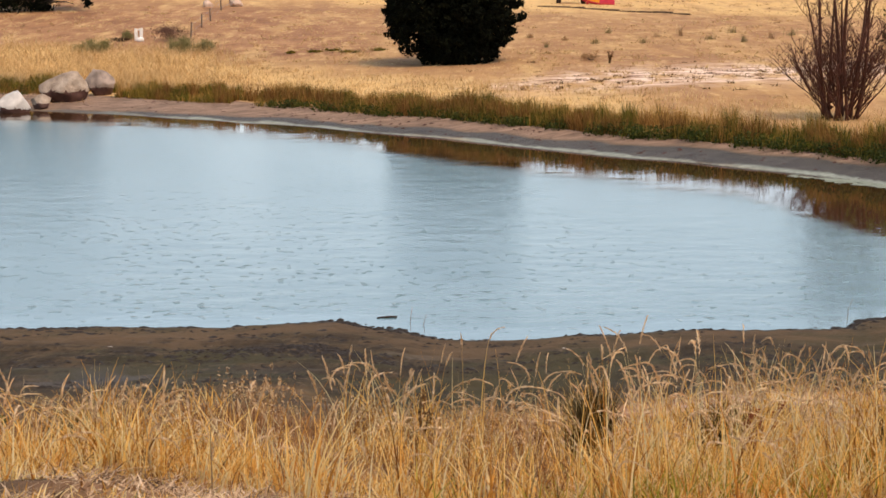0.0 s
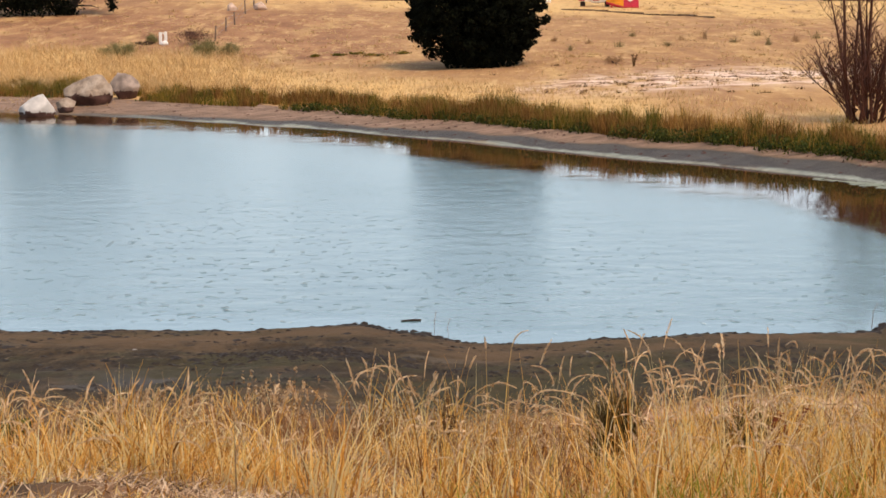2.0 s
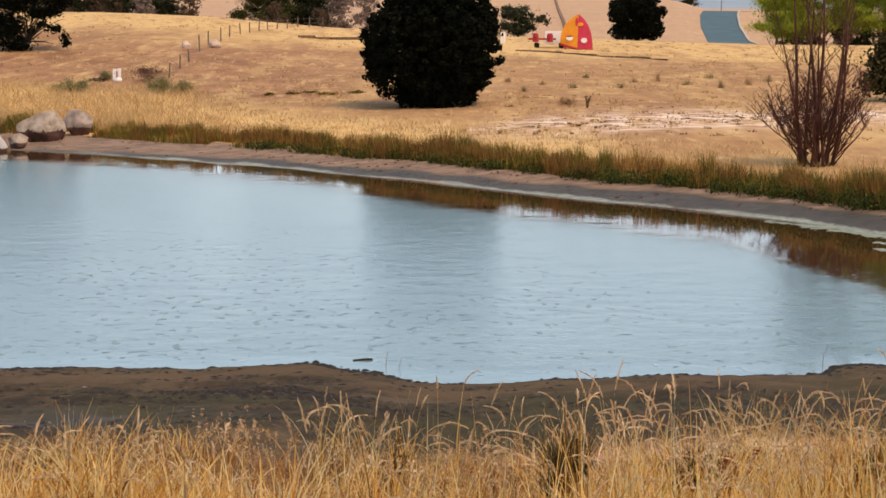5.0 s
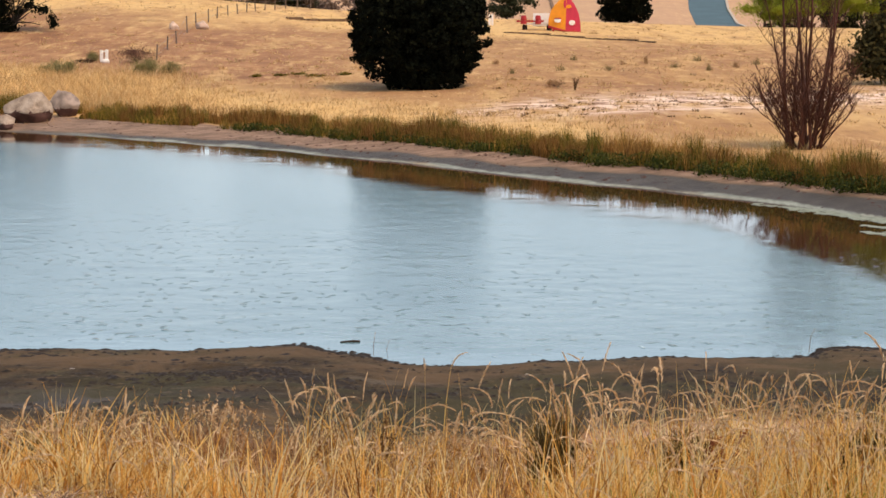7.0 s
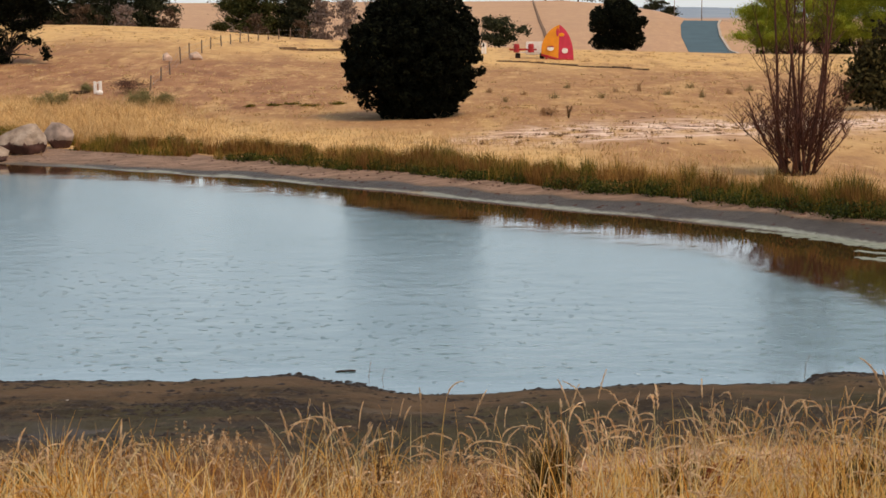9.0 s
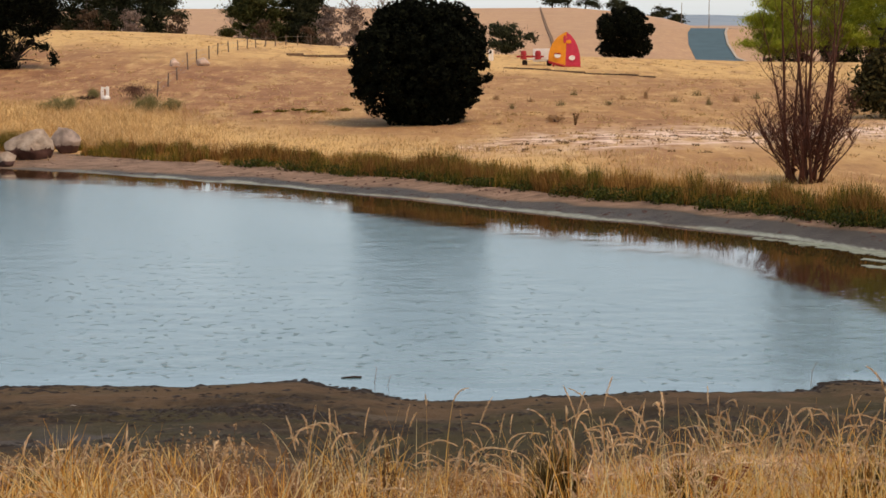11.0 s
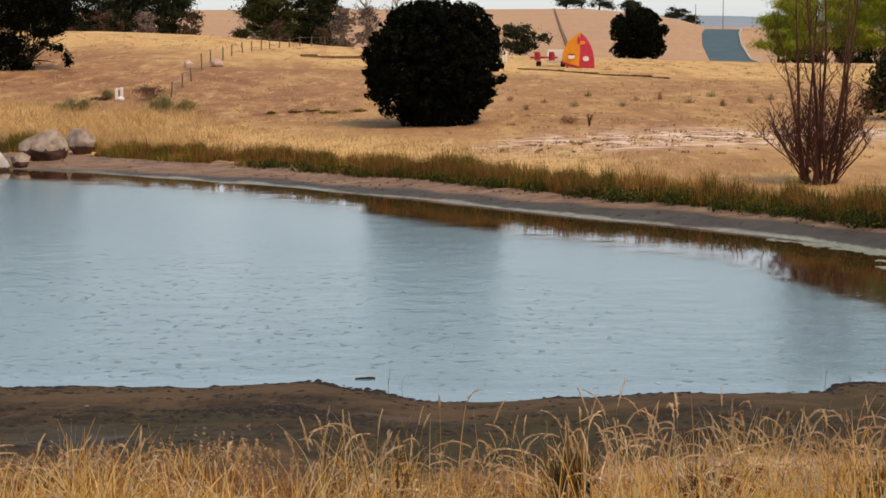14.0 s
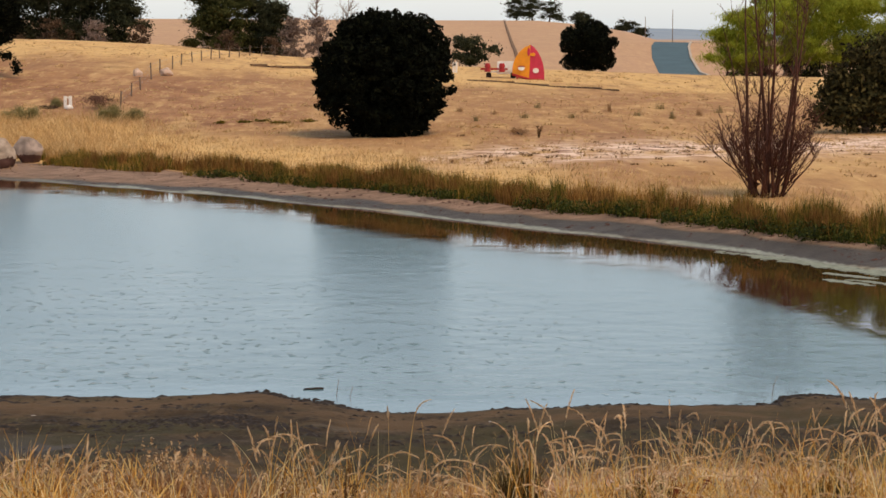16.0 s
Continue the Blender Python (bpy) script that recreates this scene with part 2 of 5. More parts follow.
POSTWOOD = mat_plain("weathered_post", (0.16, 0.11, 0.08), 0.9, 8, 0.4)
WIRE = mat_plain("wire", (0.25, 0.23, 0.21), 0.5, 8, 0.2, 0.8)
WHITE = mat_plain("white_paint", (0.78, 0.74, 0.68), 0.5, 4, 0.08)
ORANGE = mat_plain("orange_paint", (0.78, 0.28, 0.02), 0.5, 3, 0.10)
CRIMSON = mat_plain("crimson_paint", (0.50, 0.030, 0.060), 0.5, 3, 0.12)
RED = mat_plain("red_paint", (0.36, 0.018, 0.020), 0.5, 3, 0.12)
LIPDARK = mat_plain("dark_earth_lip", (0.14, 0.085, 0.048), 0.9, 3, 0.4)
ROADM = mat_plain("asphalt", (0.060, 0.112, 0.130), 0.85, 0.4, 0.12)
LINE = mat_plain("edge_line", (0.44, 0.37, 0.29), 0.8, 1.0, 0.2)
TRACK = mat_plain("hill_track", (0.17, 0.095, 0.05), 0.95, 0.4, 0.2)


def mat_rock():
    m = Mat("granite", 0.9, 0, 0.2)
    n = m.noise(1.6, 8, 0.65)
    c = m.ramp(n, [(0.3, (0.14, 0.10, 0.075)), (0.48, (0.33, 0.25, 0.185)), (0.66, (0.50, 0.40, 0.31))])
    c = m.mix(m.val(m.noise(20, 3), 0.55, 0.75, 0, 0.5), c, (0.12, 0.10, 0.09))
    return m.done(c, m.noise(5, 8, 0.7), 0.8, 0.08)


ROCK = mat_rock()
DARKROCK = mat_plain("brown_rock", (0.29, 0.22, 0.175), 0.9, 3, 0.45)
TANROCK = mat_plain("tan_rock", (0.52, 0.38, 0.29), 0.9, 3, 0.35)
CLOD = mat_plain("wet_clod", (0.020, 0.013, 0.008), 0.8, 6, 0.4)
ALGAE = mat_plain("dry_algae", (0.22, 0.25, 0.19), 0.85, 5, 0.3)
PALEROCK = mat_plain("limewashed_rock", (0.54, 0.50, 0.45), 0.9, 2.5, 0.22)
STAINSHADE = mat_plain("stained_shaded_rock", (0.075, 0.032, 0.022), 0.7, 3, 0.35)


# ---------------------------------------------------------------- numeric helpers
def lattice(ix, iy, seed):
    h = np.sin(ix * 127.1 + iy * 311.7 + seed * 74.7) * 43758.5453
    return h - np.floor(h)


def vnoise(x, y, seed=0):
    """Smooth value noise, -1..1."""
    x, y = np.asarray(x, float), np.asarray(y, float)
    ix, iy = np.floor(x), np.floor(y)
    fx, fy = x - ix, y - iy
    fx, fy = fx * fx * (3 - 2 * fx), fy * fy * (3 - 2 * fy)
    a, b = lattice(ix, iy, seed), lattice(ix + 1, iy, seed)
    c, d = lattice(ix, iy + 1, seed), lattice(ix + 1, iy + 1, seed)
    return 2 * ((a + (b - a) * fx) * (1 - fy) + (c + (d - c) * fx) * fy) - 1


def fbm(x, y, seed=0, octaves=4):
    return sum(vnoise(np.asarray(x) * 2 ** i, np.asarray(y) * 2 ** i, seed + i) / 2 ** i for i in range(octaves)) / 1.9


def step(x, a, b):
    t = np.clip((np.asarray(x, float) - a) / (b - a), 0, 1)
    return t * t * (3 - 2 * t)


# ---------------------------------------------------------------- the lie of the land
NEAR_X = (-46, -40, -25, -6.1, -5.3, -4.5, -3.8, -2.8, -2.0, -1.4, -0.8, -0.2, 0.5, 1.6, 2.8, 3.9, 5.0, 5.3, 5.65, 6.2, 10, 16, 20)
NEAR_Y = (58, 44, 31, 28.3, 28.4, 28.2, 28.25, 28.45, 28.6, 27.95, 27.5, 27.2, 27.2, 27.45, 27.7, 27.7, 27.85, 28.42, 28.48, 28.2, 28.5, 31, 36)
FAR_X = (-46, -40, -30, -18.3, -16.9, -14.3, -11.0, -6.9, -3.1, 0.25, 3.2, 5.8, 8.0, 9.55, 12, 16, 20)
FAR_Y = (58, 72, 77, 74.2, 73.4, 71.8, 69.1, 65.6, 61.65, 57.75, 53.85, 50.85, 47.7, 44.9, 42, 39.5, 36)
CREST_U = (-0.40, -0.171, -0.117, -0.06, 0.026, 0.139, 0.25, 0.5)
CREST_D = (2.6, 2.6, 2.17, 1.2, 0.1, -0.6, -0.8, -0.8)
HILL_U = (-0.40, -0.05, 0.03, 0.06, 0.085, 0.105, 0.122, 0.14, 0.40)
HILL_Y = (165, 200, 270, 300, 345, 420, 700, 950, 2000, 3300, 4400, 6000)
HILL_Z = (
    (None, -0.4, 2.5, 3.0, 4.0, 5.0, 10.0, 7.0, 0.0, 0.0, 19, 19),
    (None, -0.4, 2.0, 2.5, 3.4, 4.6, 10.0, 7.0, 0.0, 0.0, 19, 19),
    (None, -0.5, -0.4, 0.2, 2.4, 4.2, 10.0, 7.0, 0.0, 0.0, 19, 19),
    (None, -0.5, -0.6, 0.2, 2.6, 4.4, 10.0, 7.0, 0.0, 0.0, 19, 19),
    (None, -0.5, -0.6, 0.2, 3.2, 5.0, 8.5, 5.0, 0.0, 0.0, 19, 19),
    (None, -0.5, -0.6, 0.1, 3.9, 5.2, 6.2, 3.0, 0.0, 0.0, 19, 19),
    (None, -0.5, -0.6, -0.4, 3.9, 3.6, 2.8, 1.5, 0.0, 0.0, 19, 19),
    (None, -0.5, -0.6, -0.4, 3.8, 3.4, 1.0, 0.0, 0.0, 0.0, 17, 17),
    (None, -0.5, -0.6, -0.4, 3.6, 3.4, 1.0, 0.0, 0.0, 0.0, 17, 17),
)


def near_shore(x):
    return np.interp(x, NEAR_X, NEAR_Y) + 0.10 * vnoise(np.asarray(x) * 1.7, 0, 3) * (np.abs(x) < 30) + 0.05 * vnoise(np.asarray(x) * 6, 0, 4)


def far_shore(x):
    return np.interp(x, FAR_X, FAR_Y) + 0.25 * vnoise(np.asarray(x) * 0.8, 0, 5) * (np.abs(x) < 19)


def steep(x):
    """How much steeper the far bank is than at the boulders: 1 there, 1.25 from the middle on."""
    return 1 + 0.25 * step(np.asarray(x, float), -7, -1)


def land(x, y):
    """Height of the ground above the pond's level."""
    x, y = np.asarray(x, float), np.asarray(y, float)
    yn, yf = near_shore(x), far_shore(x)
    s = yn - y
    bank = np.interp(s, (0, 0.10, 0.5, 1.6, 6.8, 11.5, 15.5, 18.7, 22, 28, 60, 5000), (0.0, 0.055, 0.09, 0.17, 0.60, 1.15, 1.85, 2.5, 2.95, 3.35, 4.5, 4.5))
    bank = bank + step(s, 0.3, 2) * (0.06 * fbm(x * 0.9, y * 1.3, 11) + 0.03 * np.abs(fbm(x * 3.5, y * 4.5, 12))) * step(-s, -40, -6)
    d = y - yf
    dd = y - np.maximum(yf, 50)
    u = x / np.maximum(y, 1)
    k = steep(x)
    shelf = np.interp(d, (0, 0.4, 3.8), (0, 0.05, 0.30))
    rise = np.interp(d * k, (0, 0.7, 3.8), (0, 0.08, 0.45)) - shelf
    shelf = shelf + np.maximum(rise, 0) * (k - 1) / 0.7 * np.interp(d, (3.8, 12), (1, 0))
    field = shelf + 0.0186 * np.maximum(dd - 3.8, 0) + np.interp(u, CREST_U, CREST_D) * step(y, 85, 165)
    field = field + step(d, 4, 9) * (0.07 * fbm(x * 0.25, y * 0.25, 21) + 0.02 * fbm(x * 1.3, y * 1.3, 22))
    crest = 0.3 + 0.0186 * np.maximum(165 - np.maximum(yf, 50) - 3.8, 0) + np.interp(u, CREST_U, CREST_D)
    cols = []
    for row in HILL_Z:
        z = np.array([0.0] + list(row[1:]))
        z[1] = 0
        v = np.interp(y, HILL_Y, z)
        k = np.interp(y, (165, 200, 270), (1.0, 1.0, 0.0))
        cols.append(v * np.interp(y, (200, 270), (0, 1)) + k * (crest - 0.5 * step(y, 165, 200)))
    cols = np.array(cols)
    iu = np.clip(np.searchsorted(HILL_U, u) - 1, 0, len(HILL_U) - 2)
    hu = np.array(HILL_U)
    w = np.clip((u - hu[iu]) / (hu[iu + 1] - hu[iu]), 0, 1)
    idx = np.arange(u.size).reshape(u.shape)
    flat = cols.reshape(len(HILL_U), -1)
    far = flat[iu.ravel(), idx.ravel()] * (1 - w.ravel()) + flat[iu.ravel() + 1, idx.ravel()] * w.ravel()
    far = far.reshape(u.shape) + step(y, 300, 900) * 0.5 * fbm(x * 0.01, y * 0.01, 31) + step(y, 3000, 4400) * 7 * fbm(x * 0.002, y * 0.001, 32)
    field = np.where(y > 165, far, field)
    bed = -np.minimum(0.8, 0.10 * np.minimum(-s, -d))
    z = np.where(s > 0, bank, np.where(d > 0, field, bed))
    return z + np.maximum(0, np.abs(x) - 20) * 0.012 * (y < 60) * (y > 20)


def at(x, y):
    return float(land(np.array([x]), np.array([y]))[0])


# ---------------------------------------------------------------- mesh helpers
def link_mesh(name, verts, faces, material, parent=None, label="", smooth=False, **tags):
    me = bpy.data.meshes.new(name)
    me.from_pydata(verts if isinstance(verts, list) else verts.tolist(), [], faces if isinstance(faces, list) else faces.tolist())
    me.materials.append(material)
    if smooth:
        me.polygons.foreach_set("use_smooth", [True] * len(me.polygons))
    me.update()
    ob = new(name, me)
    if parent:
        ob.parent = parent
    if label or tags:
        tagged(ob, label, **tags)
    return ob


def part(name, bm, material, parent, label="", smooth=False):
    me = bpy.data.meshes.new(name)
    bm.to_mesh(me)
    bm.free()
    me.materials.append(material)
    if smooth:
        me.polygons.foreach_set("use_smooth", [True] * len(me.polygons))
    ob = new(name, me)
    ob.parent = parent
    return tagged(ob, label) if label else ob


def thing(name, x, y, z, label, category, group="", turn=0.0):
    ob = new(name)
    ob.empty_display_size = 0.2
    ob.matrix_basis = pose(x, y, z, 0, 0, turn)
    return tagged(ob, label, category, group)


def box(sx, sy, sz, cx=0, cy=0, cz=0, bevel=0.01):
    bm = bmesh.new()
    bmesh.ops.create_cube(bm, size=1)
    bmesh.ops.scale(bm, vec=(sx, sy, sz), verts=bm.verts)
    bmesh.ops.translate(bm, vec=(cx, cy, cz), verts=bm.verts)
    if bevel:
        bmesh.ops.bevel(bm, geom=bm.edges[:], offset=bevel, segments=2, affect="EDGES")
    return bm


def tube(points, radii, sides=6):
    """Verts and faces of a tapered tube along points."""
    vs, fs = [], []
    n = len(points)
    for i, (p, r) in enumerate(zip(points, radii)):
        a, b = points[max(0, i - 1)], points[min(n - 1, i + 1)]
        q = (Vector(b) - Vector(a)).to_track_quat("Z", "Y")
        for k in range(sides):
            t = 2 * math.pi * k / sides
            vs.append(tuple(Vector(p) + q @ Vector((math.cos(t) * r, math.sin(t) * r, 0))))
    for i in range(n - 1):
        for k in range(sides):
            k2 = (k + 1) % sides
            fs.append((i * sides + k, i * sides + k2, (i + 1) * sides + k2, (i + 1) * sides + k))
    fs.append(tuple(range(sides))[::-1])
    fs.append(tuple((n - 1) * sides + k for k in range(sides)))
    return vs, fs


def join(meshes):
    vs, fs = [], []
    for v, f in meshes:
        o = len(vs)
        vs += list(v)
        fs += [tuple(i + o for i in q) for q in f]
    return vs, fs


def limb(rng, start, direction, length, r0, r1, segs=6, wander=0.12, lift=0.0):
    """A wandering branch: its points and radii."""
    pts, d = [Vector(start)], Vector(direction).normalized()
    for i in range(segs):
        d = (d + Vector((rng.gauss(0, wander), rng.gauss(0, wander), rng.gauss(0, wander) + lift))).normalized()
        pts.append(pts[-1] + d * length / segs)
    rad = [r0 + (r1 - r0) * i / segs for i in range(segs + 1)]
    return pts, rad


def leaves(rng, lumps, count, size, aspect=0.5, fill=0.45, droop=0.0, soft=0.0):
    """Small bent leaf clumps filling a set of ellipsoids (cx, cy, cz, rx, ry, rz)."""
    L = np.array(lumps, float)
    vol = (L[:, 3] * L[:, 4] * L[:, 5]) ** 0.7
    which = rng.choice(len(L), count, p=vol / vol.sum())
    v = rng.normal(size=(count, 3))
    v /= np.linalg.norm(v, axis=1)[:, None]
    rad = np.where(rng.random(count) < fill, rng.random(count) ** 0.5, 0.86 + 0.20 * rng.random(count) ** 1.5)
    if soft:
        rad = np.minimum(1.7, np.abs(rng.normal(size=count)) * soft + 0.25 * rng.random(count))
    ragged = 1 + 0.10 * np.sin(v[:, 0] * 7 + which) * np.cos(v[:, 2] * 6 + which * 2)
    c = L[which, :3] + v * L[which, 3:] * (rad * ragged)[:, None]
    n = v + rng.normal(size=(count, 3)) * 0.8
    n /= np.linalg.norm(n, axis=1)[:, None]
    t = rng.normal(size=(count, 3))
    t[:, 2] -= droop * 2
    t -= (t * n).sum(1)[:, None] * n
    t /= np.linalg.norm(t, axis=1)[:, None]
    b = np.cross(n, t)
    s = size * (0.6 + 0.8 * rng.random(count))[:, None]
    V = np.stack([c - t * s, c + b * s * aspect + n * s * 0.15, c + t * s, c - b * s * aspect + n * s * 0.15], 1).reshape(-1, 3)
    F = np.arange(count * 4).reshape(-1, 4)
    return V, F


def blades(rng, x, y, z, height, width, lean, bend=0.5, segs=3):
    """Tapered grass blades rooted at x, y, z (arrays)."""
    n = len(x)
    az = rng.random(n) * 2 * math.pi
    la = rng.random(n) * 2 * math.pi
    dirx, diry = np.cos(la), np.sin(la)
    out = []
    for i in range(segs + 1):
        t = i / segs
        off = lean * height * (t * (1 - bend) + bend * t * t)
        px, py = x + dirx * off, y + diry * off
        pz = z + height * t * (1 - 0.25 * lean * t)
        w = width * (1 - 0.9 * t)
        out.append(np.stack([px - np.cos(az) * w, py - np.sin(az) * w, pz], 1))
        out.append(np.stack([px + np.cos(az) * w, py + np.sin(az) * w, pz], 1))
    V = np.stack(out, 1).reshape(-1, 3)
    k = 2 * (segs + 1)
    base = (np.arange(n) * k)[:, None]
    F = np.concatenate([base + np.array([[2 * i, 2 * i + 1, 2 * i + 3, 2 * i + 2]]) for i in range(segs)], 0)
    tips = np.stack([x + dirx * lean * height, y + diry * lean * height, z + height * (1 - 0.25 * lean)], 1)
    return V, F, tips, np.stack([dirx, diry], 1)


def merge(*pairs):
    vs, fs, o = [], [], 0
    for v, f in pairs:
        vs.append(v)
        fs.append(f + o)
        o += len(v)
    return np.concatenate(vs), np.concatenate(fs)


# ---------------------------------------------------------------- ground and water
def build_ground():
    az = np.concatenate([np.linspace(-180, -24, 40)[:-1], np.linspace(-24, -17, 15)[:-1], np.linspace(-17, 17, 300), np.linspace(17, 24, 15)[1:], np.linspace(24, 180, 40)[1:-1]])
    r = np.concatenate([np.arange(1, 12, 0.6), np.arange(12, 26, 0.14), np.arange(26, 29.5, 0.07), np.arange(29.5, 44, 0.8), np.arange(44, 78, 0.2), np.arange(78, 172, 0.7),
                        np.arange(172, 350, 3.0), np.geomspace(350, 1000, 50)[:-1], np.geomspace(1000, 4800, 45)])
    A, Rr = np.meshgrid(np.radians(az), r)
    X, Y = Rr * np.sin(A), Rr * np.cos(A)
    Z = land(X, Y)
    na, nr = len(az), len(r)
    V = np.stack([X, Y, Z], 2).reshape(-1, 3)
    i, j = np.meshgrid(np.arange(nr - 1), np.arange(na), indexing="ij")
    j2 = (j + 1) % na
    F = np.stack([i * na + j, i * na + j2, (i + 1) * na + j2, (i + 1) * na + j], 2).reshape(-1, 4)[:, ::-1]
    hub = len(V)
    V = np.concatenate([V, [[0, 0, at(0, 0)]]])
    ob = link_mesh("ground", V, F.tolist() + [(hub, (k + 1) % na, k) for k in range(na)], GROUND, None,
                   "dry straw-coloured pasture with grey mud round a pond", True, category="ground", kind="structure")
    x, y = V[:, 0], V[:, 1]
    s, d = near_shore(x) - y, y - far_shore(x)
    wob = fbm(x * 0.7, y * 0.7, 41)
    reach = 8.4 - 1.5 * step(x, -1.5, 2.5)
    mud = step(s, -8, -7) * (1 - step(s + 1.2 * wob - reach, -0.6, 0.8))
    mud = np.maximum(mud * (s > -8), ((s < 0) & (d < 0)) * 1.0)
    dk = d * steep(x)
    wet = step(d + 0.5 * wob, -0.5, 0.2) * (1 - step(dk + 0.6 * wob - 0.10 * x, 1.6, 2.3)) * (y > 40)
    wet = np.maximum(wet, (1 - step(s, 0.05, 0.35)) * step(s, -0.6, -0.3) * 0.8)
    wet = np.maximum(wet, 0.75 * np.exp(-((x + 4.3) / 1.7) ** 2 - ((s - 6.1) / 0.75) ** 2) * step(fbm(x * 1.3, y * 2.2, 42), -0.35, 0.25))
    sand = step(dk + 0.6 * wob - 0.10 * x, 1.5, 2.2) * (1 - step(dk + 0.8 * wob, 4.2, 5.0)) * (y > 40)
    scum = step(d, -0.10, 0.02) * (1 - step(dk + 0.18 * wob + 0.26 * vnoise(x * 0.9, y * 0, 57) + 0.12 * vnoise(x * 3.1, y * 0, 58), 0.24, 0.44)) * (y > 40) * step(x, -16, -8) * (0.75 + 0.25 * wob)
    shoremud = step(s, 0.1, 0.4) * (1 - step(s + 0.9 * wob, 1.3, 2.8))
    u = x / np.maximum(y, 1)
    big = fbm(x * 0.07, y * 0.05, 46)
    brown = step(y + 14 * big, 84, 96) * (1 - step(y + 22 * big, 118, 138)) * (1 - 0.55 * step(u, -0.08, -0.02))
    brown = np.maximum(brown, step(y + 60 * fbm(x * 0.01, y * 0.01, 47), 240, 300) * (0.22 + 0.35 * fbm(x * 0.03, y * 0.012, 48)))
    brown = np.maximum(brown, 0.65 * np.exp(-((x - 2.5) / 5) ** 2 - ((y - 86) / 5) ** 2) + 0.3 * step(x, 2, 6) * step(y, 78, 82) * (1 - step(y, 100, 115)))
    brown = np.clip(brown, 0, 1) * (y > 60)
    gold = (1 - step(d + 6 * big - 12 * step(-x, 9, 13), 12, 20)) * step(d, 4, 6) * (1 - step(x, 2, 7)) * (y > 40)
    gold = np.maximum(gold, 0.8 * step(y + 12 * big, 128, 142) * (1 - step(y, 168, 200)))
    tr = 76.5 + 0.38 * (x - 5)
    pale = np.exp(-((y - tr) / 4.2) ** 2) * step(x + 3 * wob, -2, 5) * step(fbm(x * 0.6, y * 0.3, 44) + 0.35, -0.1, 0.3)
    pale = np.maximum(pale, 0.8 * np.exp(-((y - tr + 3.8) / 0.8) ** 2) * step(x, 2, 6))
    pale = np.maximum(pale, step(s - reach, 0.0, 1.0) * (1 - step(s - reach, 2.5, 5)) * step(fbm(x * 0.9, y * 0.9, 43), -0.3, 0.2) * (0.15 + 0.40 * step(x, -0.8, 0.8)))
    brown = np.maximum(brown, step(s + 0.8 * wob - reach, -0.8, 0.6) * 0.95)
    mud = np.maximum(mud, step(s - reach, -2.8, -1.6) * np.clip(0.85 - 0.75 * step(x, -0.6, 1.2) + 1.2 * fbm(x * 1.1, y * 1.3, 49), 0.0, 0.9) * (1 - step(s, 20, 26)))
    # last zone_far channel: the painted distance haze, full by 3500 m
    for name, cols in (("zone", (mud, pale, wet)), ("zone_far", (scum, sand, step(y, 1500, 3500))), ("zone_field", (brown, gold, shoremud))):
        a = ob.data.color_attributes.new(name, "FLOAT_COLOR", "POINT")
        a.data.foreach_set("color", np.stack([*cols, np.ones(len(x))], 1).astype(np.float32).ravel())
    return ob


def build_water():
    xs = np.linspace(-46, 20, 220)
    ys = np.linspace(26.5, 78, 220)
    X, Y = np.meshgrid(xs, ys)
    V = np.stack([X, Y, np.zeros_like(X)], 2).reshape(-1, 3)
    n = 220
    i, j = np.meshgrid(np.arange(n - 1), np.arange(n - 1), indexing="ij")
    F = np.stack([i * n + j, i * n + j + 1, (i + 1) * n + j + 1, (i + 1) * n + j], 2).reshape(-1, 4)
    ob = link_mesh("water", V, F, WATER, None, "pale blue rippled pond water reflecting the sky", True, category="water", kind="structure")
    x, y = V[:, 0], V[:, 1]
    d = far_shore(x) - y
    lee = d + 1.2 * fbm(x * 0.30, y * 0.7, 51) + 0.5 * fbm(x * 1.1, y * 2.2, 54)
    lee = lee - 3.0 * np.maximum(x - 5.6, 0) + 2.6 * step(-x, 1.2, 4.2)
    calm = 0.10 * step(lee, 1.0, 4.0) + 0.80 * step(lee, 5.4, 7.8) + 0.10 * step(lee, 9, 16)
    calm *= 0.2 + 0.8 * step(y - near_shore(x) + 0.5 * fbm(x * 0.8, y * 0.8, 55), 0.2, 1.7)
    # where the far bank's brown reflection is painted on the water
    bank_reflection = 1 - step(lee, 5.5, 8.6)
    wind = step(d + 3 * fbm(x * 0.2, y * 0.2, 52), 9, 26) * step(y - near_shore(x), 0.3, 1.5)
    gust = np.exp(-((x + 0.4) / 1.7) ** 2 - ((y - 46.5) / 3.6) ** 2) * (1 - step(y, 48.0, 50.5))
    wind = np.maximum(wind, 0.9 * gust)
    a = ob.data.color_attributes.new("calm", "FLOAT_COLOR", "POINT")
    a.data.foreach_set("color", np.stack([calm, wind, bank_reflection, np.ones(len(x))], 1).astype(np.float32).ravel())
    return ob


build_ground()
build_water()


